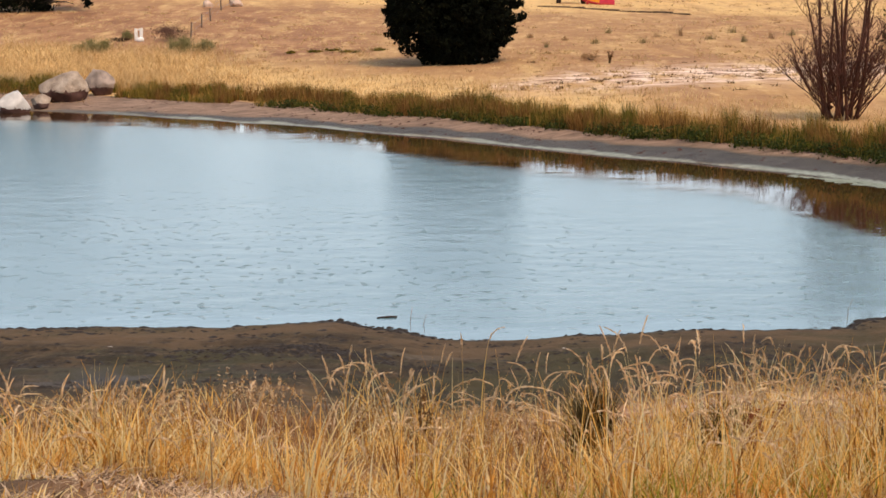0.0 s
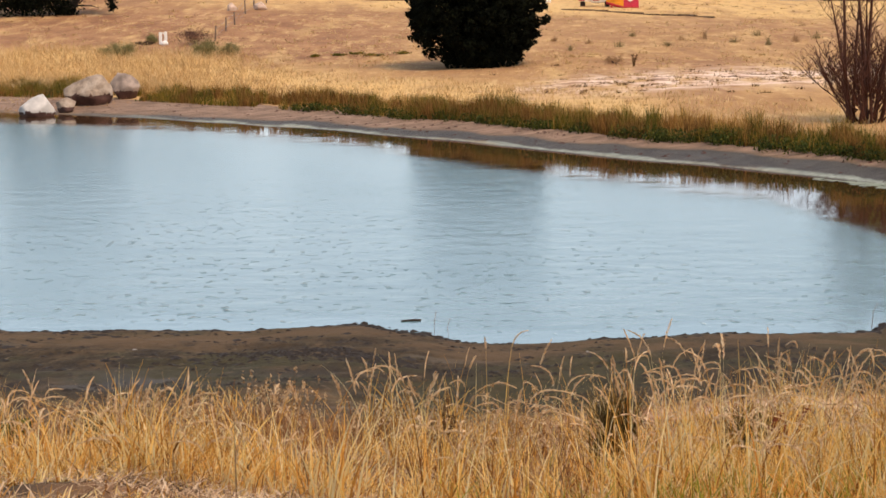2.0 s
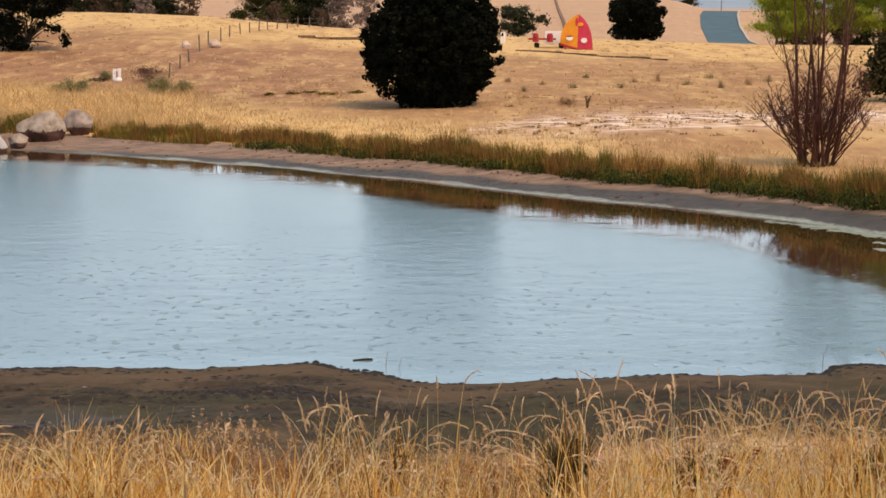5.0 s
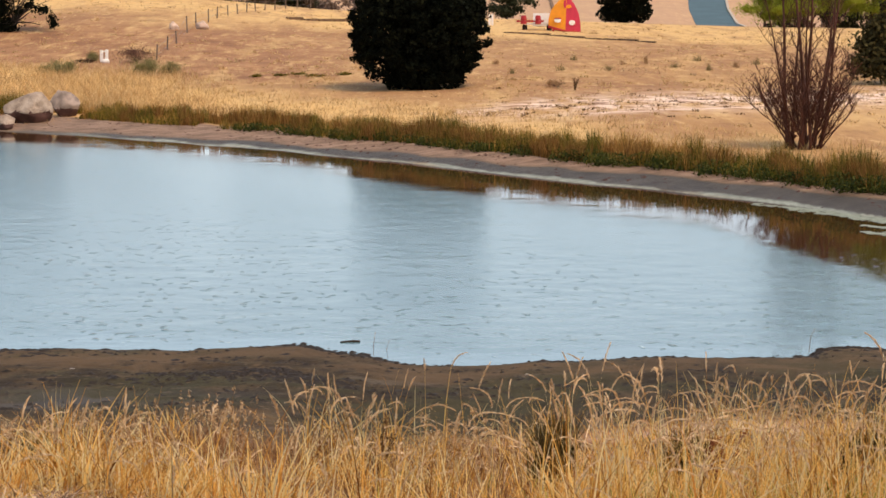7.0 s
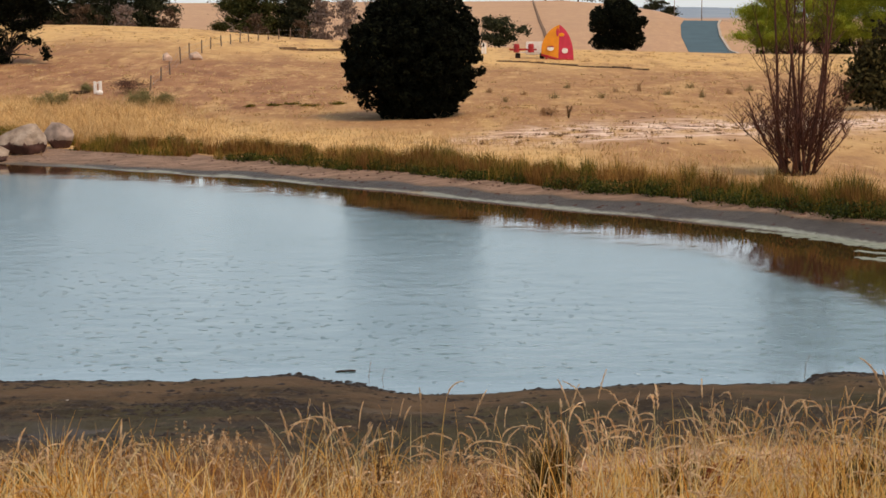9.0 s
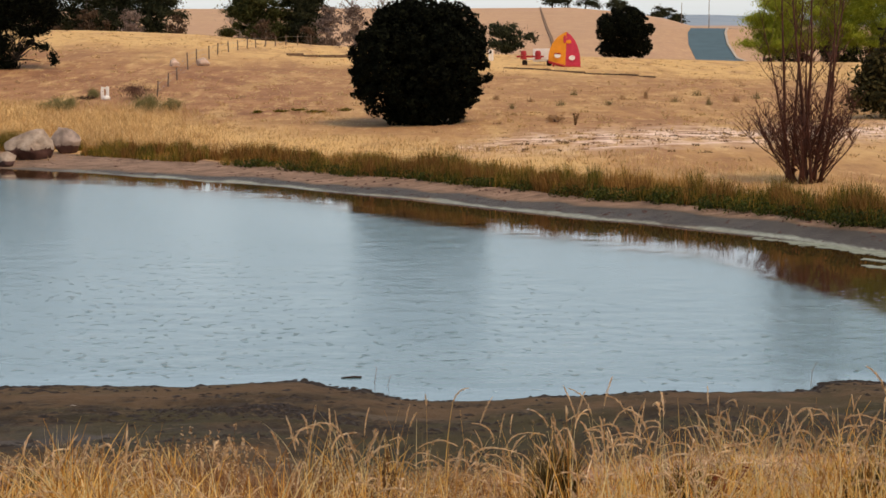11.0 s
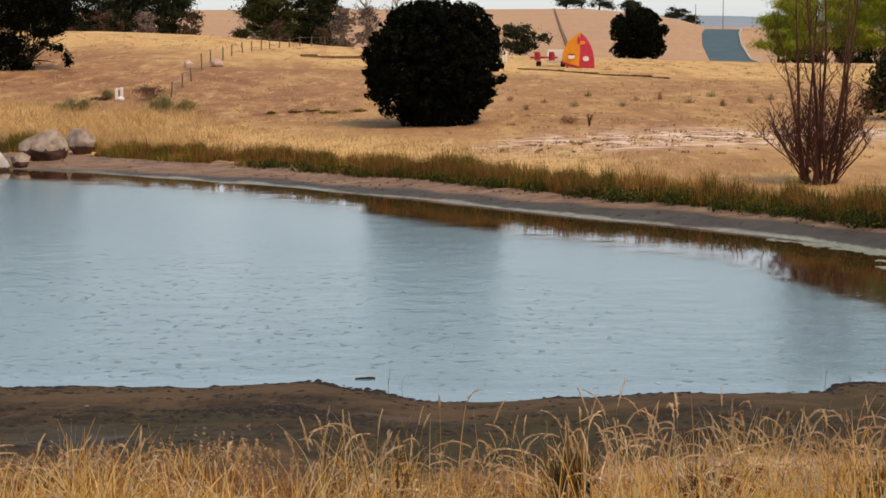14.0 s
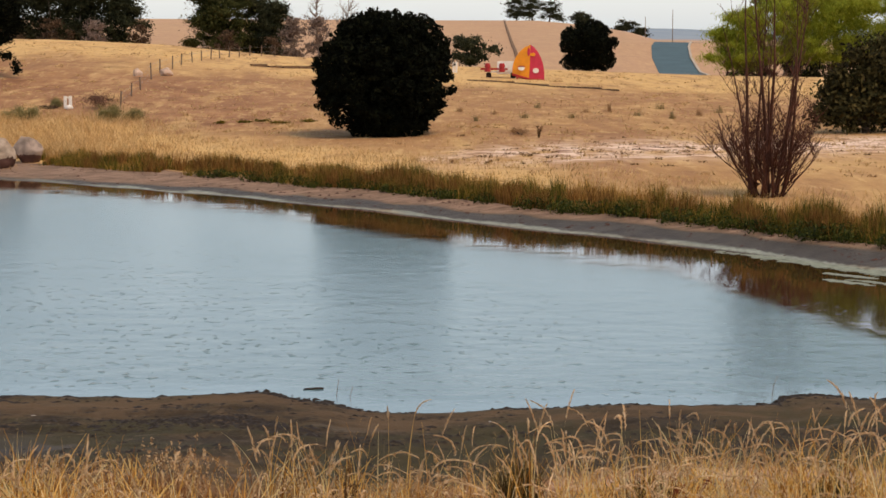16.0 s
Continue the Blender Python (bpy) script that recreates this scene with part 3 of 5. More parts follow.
# ---------------------------------------------------------------- trees
def make_tree(name, x, y, label, lumps, count, size, leaf, bark, seed, trunk=0.25, fork=None, aspect=0.5, fill=0.45, droop=0.0, group="", limbs=7, sink=0.1, soft=0.0):
    """A tapered trunk with limbs and a crown of many small leaf clumps; lumps in metres from the foot."""
    rng = random.Random(seed)
    nrng = np.random.default_rng(seed)
    t = thing(name, x, y, at(x, y) - sink, label, "tree", group)
    L = np.array(lumps)
    mid = L[:, :3].mean(0)
    fk = fork or mid[2] * 0.45
    pts, rad = limb(rng, (0, 0, 0), (mid[0] * 0.3, mid[1] * 0.3, fk), fk, trunk, trunk * 0.75, 5, 0.05)
    wood = [tube(pts, rad, 8)]
    top = pts[-1]
    for k in range(limbs):
        q = L[k % len(L)]
        goal = Vector(q[:3]) + Vector((rng.uniform(-.4, .4) * q[3], rng.uniform(-.4, .4) * q[4], rng.uniform(-.1, .5) * q[5]))
        way = goal - top
        bp, br = limb(rng, top, way, way.length * 0.72, trunk * 0.5, trunk * 0.08, 6, 0.10)
        wood.append(tube(bp, br, 5))
        for _ in range(2):
            s = bp[rng.randrange(2, 5)]
            tp, tr_ = limb(rng, s, (rng.gauss(0, 1), rng.gauss(0, 1), rng.gauss(0.3, .6)), min(q[3:6]) * 0.9, trunk * 0.18, trunk * 0.04, 4, 0.2)
            wood.append(tube(tp, tr_, 4))
    v, f = join(wood)
    link_mesh("trunk", v, f, bark, t, smooth=True)
    v, f = leaves(nrng, lumps, count, size, aspect, fill, droop, soft)
    link_mesh("crown", v, f, leaf, t)
    return t


def lumps_round(rng, w, h, z0, n, rmin=0.22, rmax=0.36, depth=None):
    """Overlapping clumps that make up one rounded crown of that width and height, from z0 up."""
    depth = depth or w
    out = [(0, 0, z0 + h * 0.5, w * 0.36, depth * 0.36, h * 0.40)]
    for k in range(n):
        a = rng.uniform(0, 2 * math.pi)
        e = rng.uniform(-0.85, 1.0)
        c = math.sqrt(max(0, 1 - e * e))
        r = rng.uniform(rmin, rmax) * min(w, h) * 0.5
        out.append((math.cos(a) * c * (w * 0.5 - r * 0.8), math.sin(a) * c * (depth * 0.5 - r * 0.8), z0 + h * 0.5 + e * (h * 0.5 - r * 0.8), r, r, r * 0.9))
    return out


def lumps_gum(rng, w, h, z0, n, r0=0.35, r1=0.9):
    """A ragged crown from z0 up: a loose core and many small clumps at uneven heights."""
    out = []
    for k in range(3):
        u = (k + 0.6) / 3.3
        out.append((rng.uniform(-0.14, 0.14) * w, 0, z0 + u * (h - z0), w * rng.uniform(0.26, 0.36), w * 0.3, (h - z0) * rng.uniform(0.17, 0.24)))
    for k in range(n):
        u = rng.random()
        e = math.sqrt(max(0.05, 1 - (2 * u - 0.8) ** 2 / 1.7)) * (0.85 + 0.3 * math.sin(u * 9 + w))
        r = rng.uniform(r0, r1)
        out.append((rng.uniform(-0.5, 0.5) * w * e, rng.uniform(-0.4, 0.4) * w * e, z0 + u * (h - z0), r * 1.3, r * 1.3, r * rng.uniform(0.5, 0.9)))
    return out


def dense_bush():
    """Its outline: how far the crown reaches to either side at each height."""
    rng = random.Random(5)
    zs = (0.0, 0.5, 1.0, 1.5, 2.2, 3.0, 3.7, 4.4, 4.95, 5.3)
    west = (1.7, 1.85, 2.4, 2.7, 2.9, 2.8, 2.5, 2.05, 1.25, 0.5)
    east = (1.75, 1.85, 2.15, 2.6, 2.85, 2.8, 2.7, 2.45, 1.9, 0.9)

    def reach(a, z):
        k = 0.5 + 0.5 * math.cos(a)
        return float(np.interp(z, zs, west)) * (1 - k) + float(np.interp(z, zs, east)) * k

    lumps = []
    for k in range(64):
        a, z = rng.uniform(0, 2 * math.pi), rng.uniform(0.45, 4.5)
        q = reach(a, z) * rng.uniform(0.0, 0.62)
        lumps.append((math.cos(a) * q, math.sin(a) * q, z, 0.95, 0.95, 0.75))
    for k in range(150):
        a, z = rng.uniform(0, 2 * math.pi), rng.uniform(0.3, 5.0)
        r = rng.uniform(0.28, 0.55)
        q = reach(a, z) - r * 0.85
        lumps.append((math.cos(a) * q, math.sin(a) * q, z, r, r, r * 0.85))
    for k in range(330):
        a, z = rng.uniform(0, 2 * math.pi), rng.uniform(0.5, 5.35)
        r = rng.uniform(0.07, 0.20)
        q = reach(a, z) + rng.uniform(-0.14, 0.12)
        lumps.append((math.cos(a) * q, math.sin(a) * q, z, r * 1.2, r * 1.2, r * 0.9))
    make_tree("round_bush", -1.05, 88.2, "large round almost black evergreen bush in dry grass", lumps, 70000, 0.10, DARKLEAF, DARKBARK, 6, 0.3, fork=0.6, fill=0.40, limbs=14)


dense_bush()


def bare_tree():
    """Many-stemmed leafless tree at the reed edge: stout upright stems and a low fan of thinner boughs."""
    rng = random.Random(14)
    x, y = 10.35, 59.6
    t = thing("bare_tree", x, y, at(x, y) - 0.1, "leafless reddish-brown multi-stemmed tree beside the reeds", "tree")
    twigs = []

    def spray(pts, rad, count, long, spread):
        for _ in range(count):
            i = rng.randrange(2, len(pts) - 1)
            b = rng.uniform(0, 2 * math.pi)
            n = rng.uniform(0.5, 1.0) * long * (1.3 - 0.6 * i / len(pts))
            p2, r2 = limb(rng, pts[i], (math.cos(b) * spread, math.sin(b) * spread, 0.8), n, max(0.008, rad[i] * 0.34), 0.006, 6, 0.12, 0.07)
            twigs.append(tube(p2, r2, 4))
            for _ in range(4):
                c = rng.uniform(0, 2 * math.pi)
                p3, r3 = limb(rng, p2[rng.randrange(1, 6)], (math.cos(c) * 0.8, math.sin(c) * 0.8, 0.8), rng.uniform(0.25, 0.65), 0.007, 0.005, 4, 0.15, 0.04)
                twigs.append(tube(p3, r3, 3))

    # upright stems: foot and lean along x and y, length, radius at the foot
    for fx, fy, lx, ly, n, r in ((-0.52, 0.0, -0.05, 0.10, 7.4, 0.085), (-0.34, 0.2, 0.00, 0.12, 6.0, 0.070), (-0.20, -0.2, 0.06, -0.10, 7.0, 0.095), (-0.02, 0.1, 0.00, 0.05, 7.8, 0.090),
                                 (0.16, -0.1, 0.09, -0.06, 7.0, 0.085), (0.26, 0.2, 0.10, 0.10, 6.4, 0.070), (0.36, -0.1, 0.19, -0.10, 6.2, 0.072), (0.10, -0.3, -0.10, -0.2, 5.4, 0.055), (-0.42, -0.2, -0.16, -0.1, 5.2, 0.055)):
        pts, rad = limb(rng, (fx, fy, 0), (lx, ly, 1), n, r, 0.012, 14, 0.035, 0.02)
        rad = [0.82 * r * (1 - i / 14) ** 1.4 + 0.009 for i in range(15)]
        v, f = tube(pts, rad, 7)
        link_mesh("stem", v, f, REDBARK, t, smooth=True)
        spray(pts, rad, 15, 1.15, 0.6)
    # thinner boughs that leave low down, fan out and turn up
    for k in range(34):
        a = rng.uniform(0, 2 * math.pi)
        tilt = rng.uniform(0.50, 1.40)
        z0 = rng.uniform(0.0, 1.0)
        r = rng.uniform(0.018, 0.034)
        n = rng.uniform(1.3, 2.5)
        pts, rad = limb(rng, (math.cos(a) * 0.35, math.sin(a) * 0.35, z0), (math.cos(a) * tilt, math.sin(a) * tilt, 1), n, r, 0.008, 11, 0.08, 0.05)
        v, f = tube(pts, rad, 6)
        link_mesh("bough", v, f, REDBARK, t, smooth=True)
        spray(pts, rad, 7, 0.75, 0.75)
    # a few long thin boughs, almost level at first
    for k in range(13):
        a = rng.uniform(0, 2 * math.pi)
        pts, rad = limb(rng, (math.cos(a) * 0.3, math.sin(a) * 0.3, rng.uniform(0.05, 0.7)), (math.cos(a) * 1.5, math.sin(a) * 1.5, rng.uniform(0.5, 1.0)), rng.uniform(1.6, 2.5), rng.uniform(0.016, 0.024), 0.007, 10, 0.07, 0.075)
        v, f = tube(pts, rad, 5)
        link_mesh("bough", v, f, REDBARK, t, smooth=True)
        spray(pts, rad, 6, 0.7, 0.7)
    v, f = join(twigs)
    link_mesh("twig_spray", v, f, REDBARK, t)


bare_tree()

rr = random.Random(77)
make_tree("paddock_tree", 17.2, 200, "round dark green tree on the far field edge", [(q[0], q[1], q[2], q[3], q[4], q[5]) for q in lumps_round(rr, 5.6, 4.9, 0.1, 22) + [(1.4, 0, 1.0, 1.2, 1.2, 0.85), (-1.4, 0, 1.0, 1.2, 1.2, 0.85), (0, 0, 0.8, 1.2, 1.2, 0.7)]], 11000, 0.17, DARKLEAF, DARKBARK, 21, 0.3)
make_tree("spreading_bush", 5.6, 190, "low olive spreading tree behind the round bush", lumps_gum(random.Random(221), 4.4, 2.9, 0.5, 22, 0.25, 0.55) + [(2.2, 0, 1.9, 0.6, 0.5, 0.3), (2.6, 0, 1.5, 0.3, 0.3, 0.35)], 6000, 0.13, GUMLEAF, BARK, 22, 0.14, fork=0.6, limbs=12, soft=0.6)
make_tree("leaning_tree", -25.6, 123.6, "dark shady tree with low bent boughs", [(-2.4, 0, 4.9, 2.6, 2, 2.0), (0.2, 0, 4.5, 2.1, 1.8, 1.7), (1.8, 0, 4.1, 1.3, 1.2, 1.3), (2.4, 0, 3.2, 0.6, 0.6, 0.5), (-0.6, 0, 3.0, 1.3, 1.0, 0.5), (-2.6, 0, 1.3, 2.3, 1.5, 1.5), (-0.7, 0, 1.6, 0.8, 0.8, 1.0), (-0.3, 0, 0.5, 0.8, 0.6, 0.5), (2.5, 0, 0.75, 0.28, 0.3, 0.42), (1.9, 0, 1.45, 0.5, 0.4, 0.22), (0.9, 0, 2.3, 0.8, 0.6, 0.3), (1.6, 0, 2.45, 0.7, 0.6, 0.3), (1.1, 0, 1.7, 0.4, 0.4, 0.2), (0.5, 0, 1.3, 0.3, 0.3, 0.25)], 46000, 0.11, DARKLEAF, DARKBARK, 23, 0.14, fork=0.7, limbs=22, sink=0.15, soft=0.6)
# eucalypts behind the rise
for tx, ty, w, h, lf, cnt, sd in (
        (-43.0, 222, 8.0, 9.5, GUMLEAF, 9000, 31), (-38.6, 226, 8.0, 10.5, GUMLEAF, 9000, 32), (-34.4, 221, 7.0, 9.0, GUMLEAF, 8000, 33), (-30.0, 219, 6.0, 6.8, GUMLEAF, 7000, 34),
        (-20.6, 230, 7.8, 8.6, OLIVE, 15000, 35), (-16.6, 232, 5.4, 7.6, GUMLEAF, 8000, 36), (-14.0, 228, 3.0, 6.6, GUMLEAF, 4000, 37)):
    make_tree("gum_tree", tx, ty, "ragged grey-green gum tree behind the grassy rise" if lf is GUMLEAF else "full olive-green gum tree behind the grassy rise",
              lumps_gum(rr, w, h, 0.7, int(w * h * 0.9), 0.4, 0.9), int(cnt * 3.0), 0.14, lf, GREYBARK, sd, 0.2, group="gum trees behind the rise", soft=0.6)
for tx, ty, w, h, lf, cnt, sd in ((-40.5, 214, 3.0, 2.9, BROWNSCRUB, 1500, 51), (-36.0, 213, 3.4, 3.1, BROWNSCRUB, 1700, 52), (-31.6, 213, 3.0, 3.4, PINKSCRUB, 1700, 53), (-27.2, 214, 2.2, 2.8, BROWNSCRUB, 1100, 54),
                              (-18.4, 216, 3.0, 3.0, BROWNSCRUB, 1400, 55), (-11.9, 215, 3.6, 4.4, PINKSCRUB, 3200, 56), (-9.2, 217, 3.4, 5.0, PINKSCRUB, 3000, 57), (-13.8, 214, 2.0, 2.4, BROWNSCRUB, 1000, 58)):
    make_tree("scrub_bush", tx, ty, "pinkish-grey dry scrub bush behind the grassy rise" if lf is PINKSCRUB else "brown dry scrub bush behind the grassy rise",
              lumps_gum(rr, w, h, 0.2, int(w * h * 2.2), 0.22, 0.5), cnt, 0.13, lf, GREYBARK, sd, 0.08, group="scrub behind the rise", limbs=9, soft=0.6)
for tx, ty, w, h, sd in ((36.2, 702, 9, 7.5, 41), (41.2, 700, 11, 8.5, 42), (47.0, 700, 8, 7.5, 43), (56.5, 705, 7, 4.2, 44), (59.5, 703, 4, 3.0, 45), (72, 700, 9, 3.6, 46), (78, 700, 5, 2.6, 47)):
    make_tree("ridge_tree", tx, ty, "distant dark gum tree on the hill's ridge", lumps_gum(rr, w, h, h * 0.12, 16, 0.9, 1.9) if h > 5 else lumps_gum(rr, w, h, 0.2, 12, 0.6, 1.2), 2600, 0.3, GUMLEAF, DARKBARK, sd, 0.3, group="trees on the ridge", soft=0.6)



def dead_tree(x, y, h, seed):
    rng = random.Random(seed)
    t = thing("dead_tree", x, y, at(x, y) - 0.1, "pale grey leafless gum tree behind the round bush", "tree", "dead trees")
    pts, rad = limb(rng, (0, 0, 0), (0.05, 0, 1), h, 0.16, 0.03, 10, 0.06)
    v, f = tube(pts, rad, 7)
    link_mesh("trunk", v, f, GREYBARK, t, smooth=True)
    tw = []
    for k in range(26):
        i = rng.randrange(2, 10)
        b = rng.uniform(0, 2 * math.pi)
        p2, r2 = limb(rng, pts[i], (math.cos(b), math.sin(b), 1.0), rng.uniform(1.2, 2.6), 0.06, 0.015, 6, 0.16)
        tw.append(tube(p2, r2, 4))
        for _ in range(4):
            b = rng.uniform(0, 2 * math.pi)
            p3, r3 = limb(rng, p2[rng.randrange(1, 6)], (math.cos(b), math.sin(b), 0.8), rng.uniform(0.5, 1.2), 0.025, 0.01, 4, 0.2)
            tw.append(tube(p3, r3, 3))
    v, f = join(tw)
    link_mesh("branch_spray", v, f, GREYBARK, t)


dead_tree(-10.0, 235, 7.5, 61)
dead_tree(-7.8, 238, 7.0, 62)
dead_tree(-23.5, 240, 5.6, 63)

# willows along the road
for i, (tx, ty, w, h, z0, cnt, sd) in enumerate((
        (29.3, 192, 4.8, 4.4, 0.7, 11000, 71), (31.8, 190, 5.8, 6.2, 1.3, 13000, 72), (35.2, 191, 7.0, 7.6, 1.7, 16000, 73), (39.6, 190, 7.0, 8.2, 1.8, 16000, 74), (44.2, 189, 6.2, 7.4, 1.7, 13000, 75), (48.0, 190, 6.2, 7.6, 1.7, 13000, 76))):
    make_tree("willow_tree", tx, ty, "bright yellow-green willow tree in a roadside row", lumps_gum(rr, w, h, z0, int(w * h * 0.9), 0.4, 0.9), int(cnt * 2.8), 0.12, WILLOW, BARK, sd, 0.12, droop=1.2, group="row of willows", aspect=0.26, limbs=12, soft=0.65)
# added dark shrubs, standing in for the shade under the willow canopy
for k, tx in enumerate((31.6, 33.8, 36.0, 38.0, 40.3, 42.4, 44.8, 47.0, 49.4)):
    make_tree("shade_filler", tx, 196.5 + 0.8 * math.sin(k * 2.1), "added dull brown-green shrub standing in for the shade under the willows", lumps_gum(rr, 3.0, 2.2 + 0.3 * math.sin(k * 1.7), 0.1, 14, 0.3, 0.6), 2600, 0.13, BROWNSCRUB if k % 3 == 1 else GUMLEAF, BARK, 400 + k, 0.07, group="shrubs under the willows", soft=0.6)
for tx, ty, sd in ((37.0, 204, 91), (42.6, 206, 92), (48.5, 203, 93)):
    make_tree("tall_green_tree", tx, ty, "very tall fresh green tree behind the willows", lumps_round(rr, 9.5, 19.0, 5.0, 60, 0.20, 0.42), 34000, 0.24, FRESHLEAF, GREYBARK, sd, 0.4, fork=5.0, group="tall trees behind the willows")
make_tree("field_tree", 19.4, 88, "dark bushy olive tree near the pond", [(-0.9, 0, 1.2, 1.1, 1.0, 1.0), (0.5, 0, 1.5, 1.4, 1.2, 1.3), (-1.3, 0, 2.3, 0.6, 0.6, 0.6), (1.6, 0, 2.7, 1.4, 1.3, 1.3), (0.2, 0, 2.9, 0.9, 0.9, 0.8), (-1.9, 0, 0.9, 0.5, 0.5, 0.45), (-0.5, 0, 3.4, 0.5, 0.5, 0.45), (2.4, 0, 1.4, 1.1, 1.0, 1.1), (0.9, 0, 3.7, 0.6, 0.6, 0.5), (-1.6, 0, 1.7, 0.5, 0.5, 0.4)], 26000, 0.11, BROWNLEAF, BARK, 81, 0.2, fork=0.5, limbs=10, soft=0.6)
make_tree("field_tree", 22.3, 94, "dark green tree near the pond", lumps_gum(rr, 4.4, 4.3, 0.3, 16, 0.4, 0.8), 14000, 0.13, OLIVE, BARK, 82, 0.2, soft=0.6)


# ---------------------------------------------------------------- road, poles, track
def strip(name, pts, width, material, lift, label, category):
    vs, fs = [], []
    P = [Vector((a, b, 0)) for a, b in pts]
    dense = []
    for a, b in zip(P, P[1:]):
        for k in range(10):
            dense.append(a.lerp(b, k / 10))
    dense.append(P[-1])
    for i, p in enumerate(dense):
        d = (dense[min(i + 1, len(dense) - 1)] - dense[max(0, i - 1)]).normalized()
        n = Vector((d.y, -d.x, 0))
        z = at(p.x, p.y)
        for s in (-1, -0.5, 0, 0.5, 1):
            q = p + n * s * width / 2
            vs.append((q.x, q.y, max(at(q.x, q.y), z - 0.3) + lift))
        vs.append((p.x + n.x * width / 2, p.y + n.y * width / 2, z - 0.6))
        vs.append((p.x - n.x * width / 2, p.y - n.y * width / 2, z - 0.6))
    for i in range(len(dense) - 1):
        o, q = i * 7, (i + 1) * 7
        ring = (0, 1, 2, 3, 4, 5, 6)
        for k in range(7):
            k2 = (k + 1) % 7
            fs.append((o + ring[k], q + ring[k], q + ring[k2], o + ring[k2]))
    return link_mesh(name, vs, fs, material, None, label, False, category=category, kind="structure")


strip("road", [(35.8, 255), (38.8, 298), (40.2, 319.5), (42.1, 337), (43.9, 347), (49.0, 362)], 5.9, ROADM, 0.06, "blue-grey sealed road climbing over a low crest", "road")
strip("road_edge", [(39.2, 262), (41.9, 299), (43.3, 320), (45.2, 337), (46.9, 347)], 0.36, LINE, 0.26, "pale gravel edge of the sealed road", "road edge")
strip("hill_track", [(16.6, 318), (17.0, 329.5), (17.9, 356.5), (19.7, 404), (23.1, 487), (28.5, 619), (32.5, 712)], 0.48, TRACK, 0.2, "worn grey track up the dry hillside", "track")


def power_pole(x, y, h):
    t = thing("power_pole", x, y, at(x, y) - 0.3, "slim grey timber power pole beside the road", "pole", "power poles")
    v, f = tube([Vector((0, 0, 0)), Vector((0, 0, h * 0.5)), Vector((0, 0, h))], [0.09, 0.08, 0.06], 8)
    pole = link_mesh("pole", v, f, GREYBARK, t, smooth=True)
    part("cap", box(0.2, 0.2, 0.08, 0, 0, h, 0.02), GREYBARK, pole)


power_pole(53.0, 420, 6.8)
power_pole(54.3, 480, 5.0)


# ---------------------------------------------------------------- things on the field
def sail_panel():
    x, y = 8.45, 145.0
    t = thing("sail_sculpture", x, y, at(x, y) - 0.02, "tall pointed orange and crimson sail-shaped panel with white spots", "sculpture", turn=0)
    H_, W_ = 2.32, 1.15

    def half(side, mat_, nm):
        bm = bmesh.new()
        n = 12
        outer, inner = [], []
        for i in range(n + 1):
            u = i / n
            wd = W_ * (1.16 if side < 0 else 0.92) * (1 - u ** 2.2) ** 0.75 * (0.93 + 0.07 * u)
            outer.append((side * wd, 0.12 + u * H_ + (0.30 if side < 0 else -0.12) * (1 - u)))
            inner.append((-0.08 * (1 - u), 0.12 + u * H_))
        cols = []
        for (ox, oz), (ix, iz) in zip(outer, inner):
            cols.append([bm.verts.new((ox, 0.10 * abs(ox), oz)), bm.verts.new((ix, -0.12, iz)), bm.verts.new((ix, 0.0, iz)), bm.verts.new((ox, 0.10 * abs(ox) + 0.1, oz))])
        for a, b in zip(cols, cols[1:]):
            for k in range(4):
                try:
                    bm.faces.new((a[k], a[(k + 1) % 4], b[(k + 1) % 4], b[k]))
                except ValueError:
                    pass
        bm.faces.new(cols[0])
        bmesh.ops.remove_doubles(bm, verts=bm.verts, dist=0.003)
        bmesh.ops.recalc_face_normals(bm, faces=bm.faces)
        return part(nm, bm, mat_, t)

    port = half(-1, ORANGE, "orange_half")
    starboard = half(1, CRIMSON, "crimson_half")
    for cx, cz, rx, rz, m_ in ((-0.62, 0.80, 0.24, 0.17, WHITE), (0.38, 0.64, 0.22, 0.18, WHITE), (-0.62, 0.93, 0.26, 0.05, CRIMSON), (-0.12, 1.92, 0.10, 0.30, CRIMSON), (0.14, 1.75, 0.20, 0.13, ORANGE)):
        bm = bmesh.new()
        bmesh.ops.create_cone(bm, cap_ends=True, segments=16, radius1=1, radius2=0.92, depth=1)
        bmesh.ops.rotate(bm, cent=(0, 0, 0), matrix=Matrix.Rotation(radians(90), 3, "X"), verts=bm.verts)
        bmesh.ops.scale(bm, vec=(rx, 0.06, rz), verts=bm.verts)
        bmesh.ops.translate(bm, vec=(cx, -0.10, cz), verts=bm.verts)
        part("spot", bm, m_, port if cx < 0 else starboard, "white painted spot" if m_ is WHITE else "painted spot")
    v, f = tube([Vector((-1.26, 0.05, 0.38)), Vector((-0.65, 0.0, 0.20)), Vector((-0.08, -0.05, 0.07)), Vector((0.98, 0.05, 0.0))], [0.08, 0.09, 0.09, 0.08], 8)
    link_mesh("base_rail", v, f, RED, t, "dark red base rail", True)
    for cx, cz in ((-0.9, 0.30), (0.5, 0.10)):
        part("foot", box(0.14, 0.3, cz + 0.2, cx, 0.05, cz * 0.5 - 0.08, 0.02), RED, t)


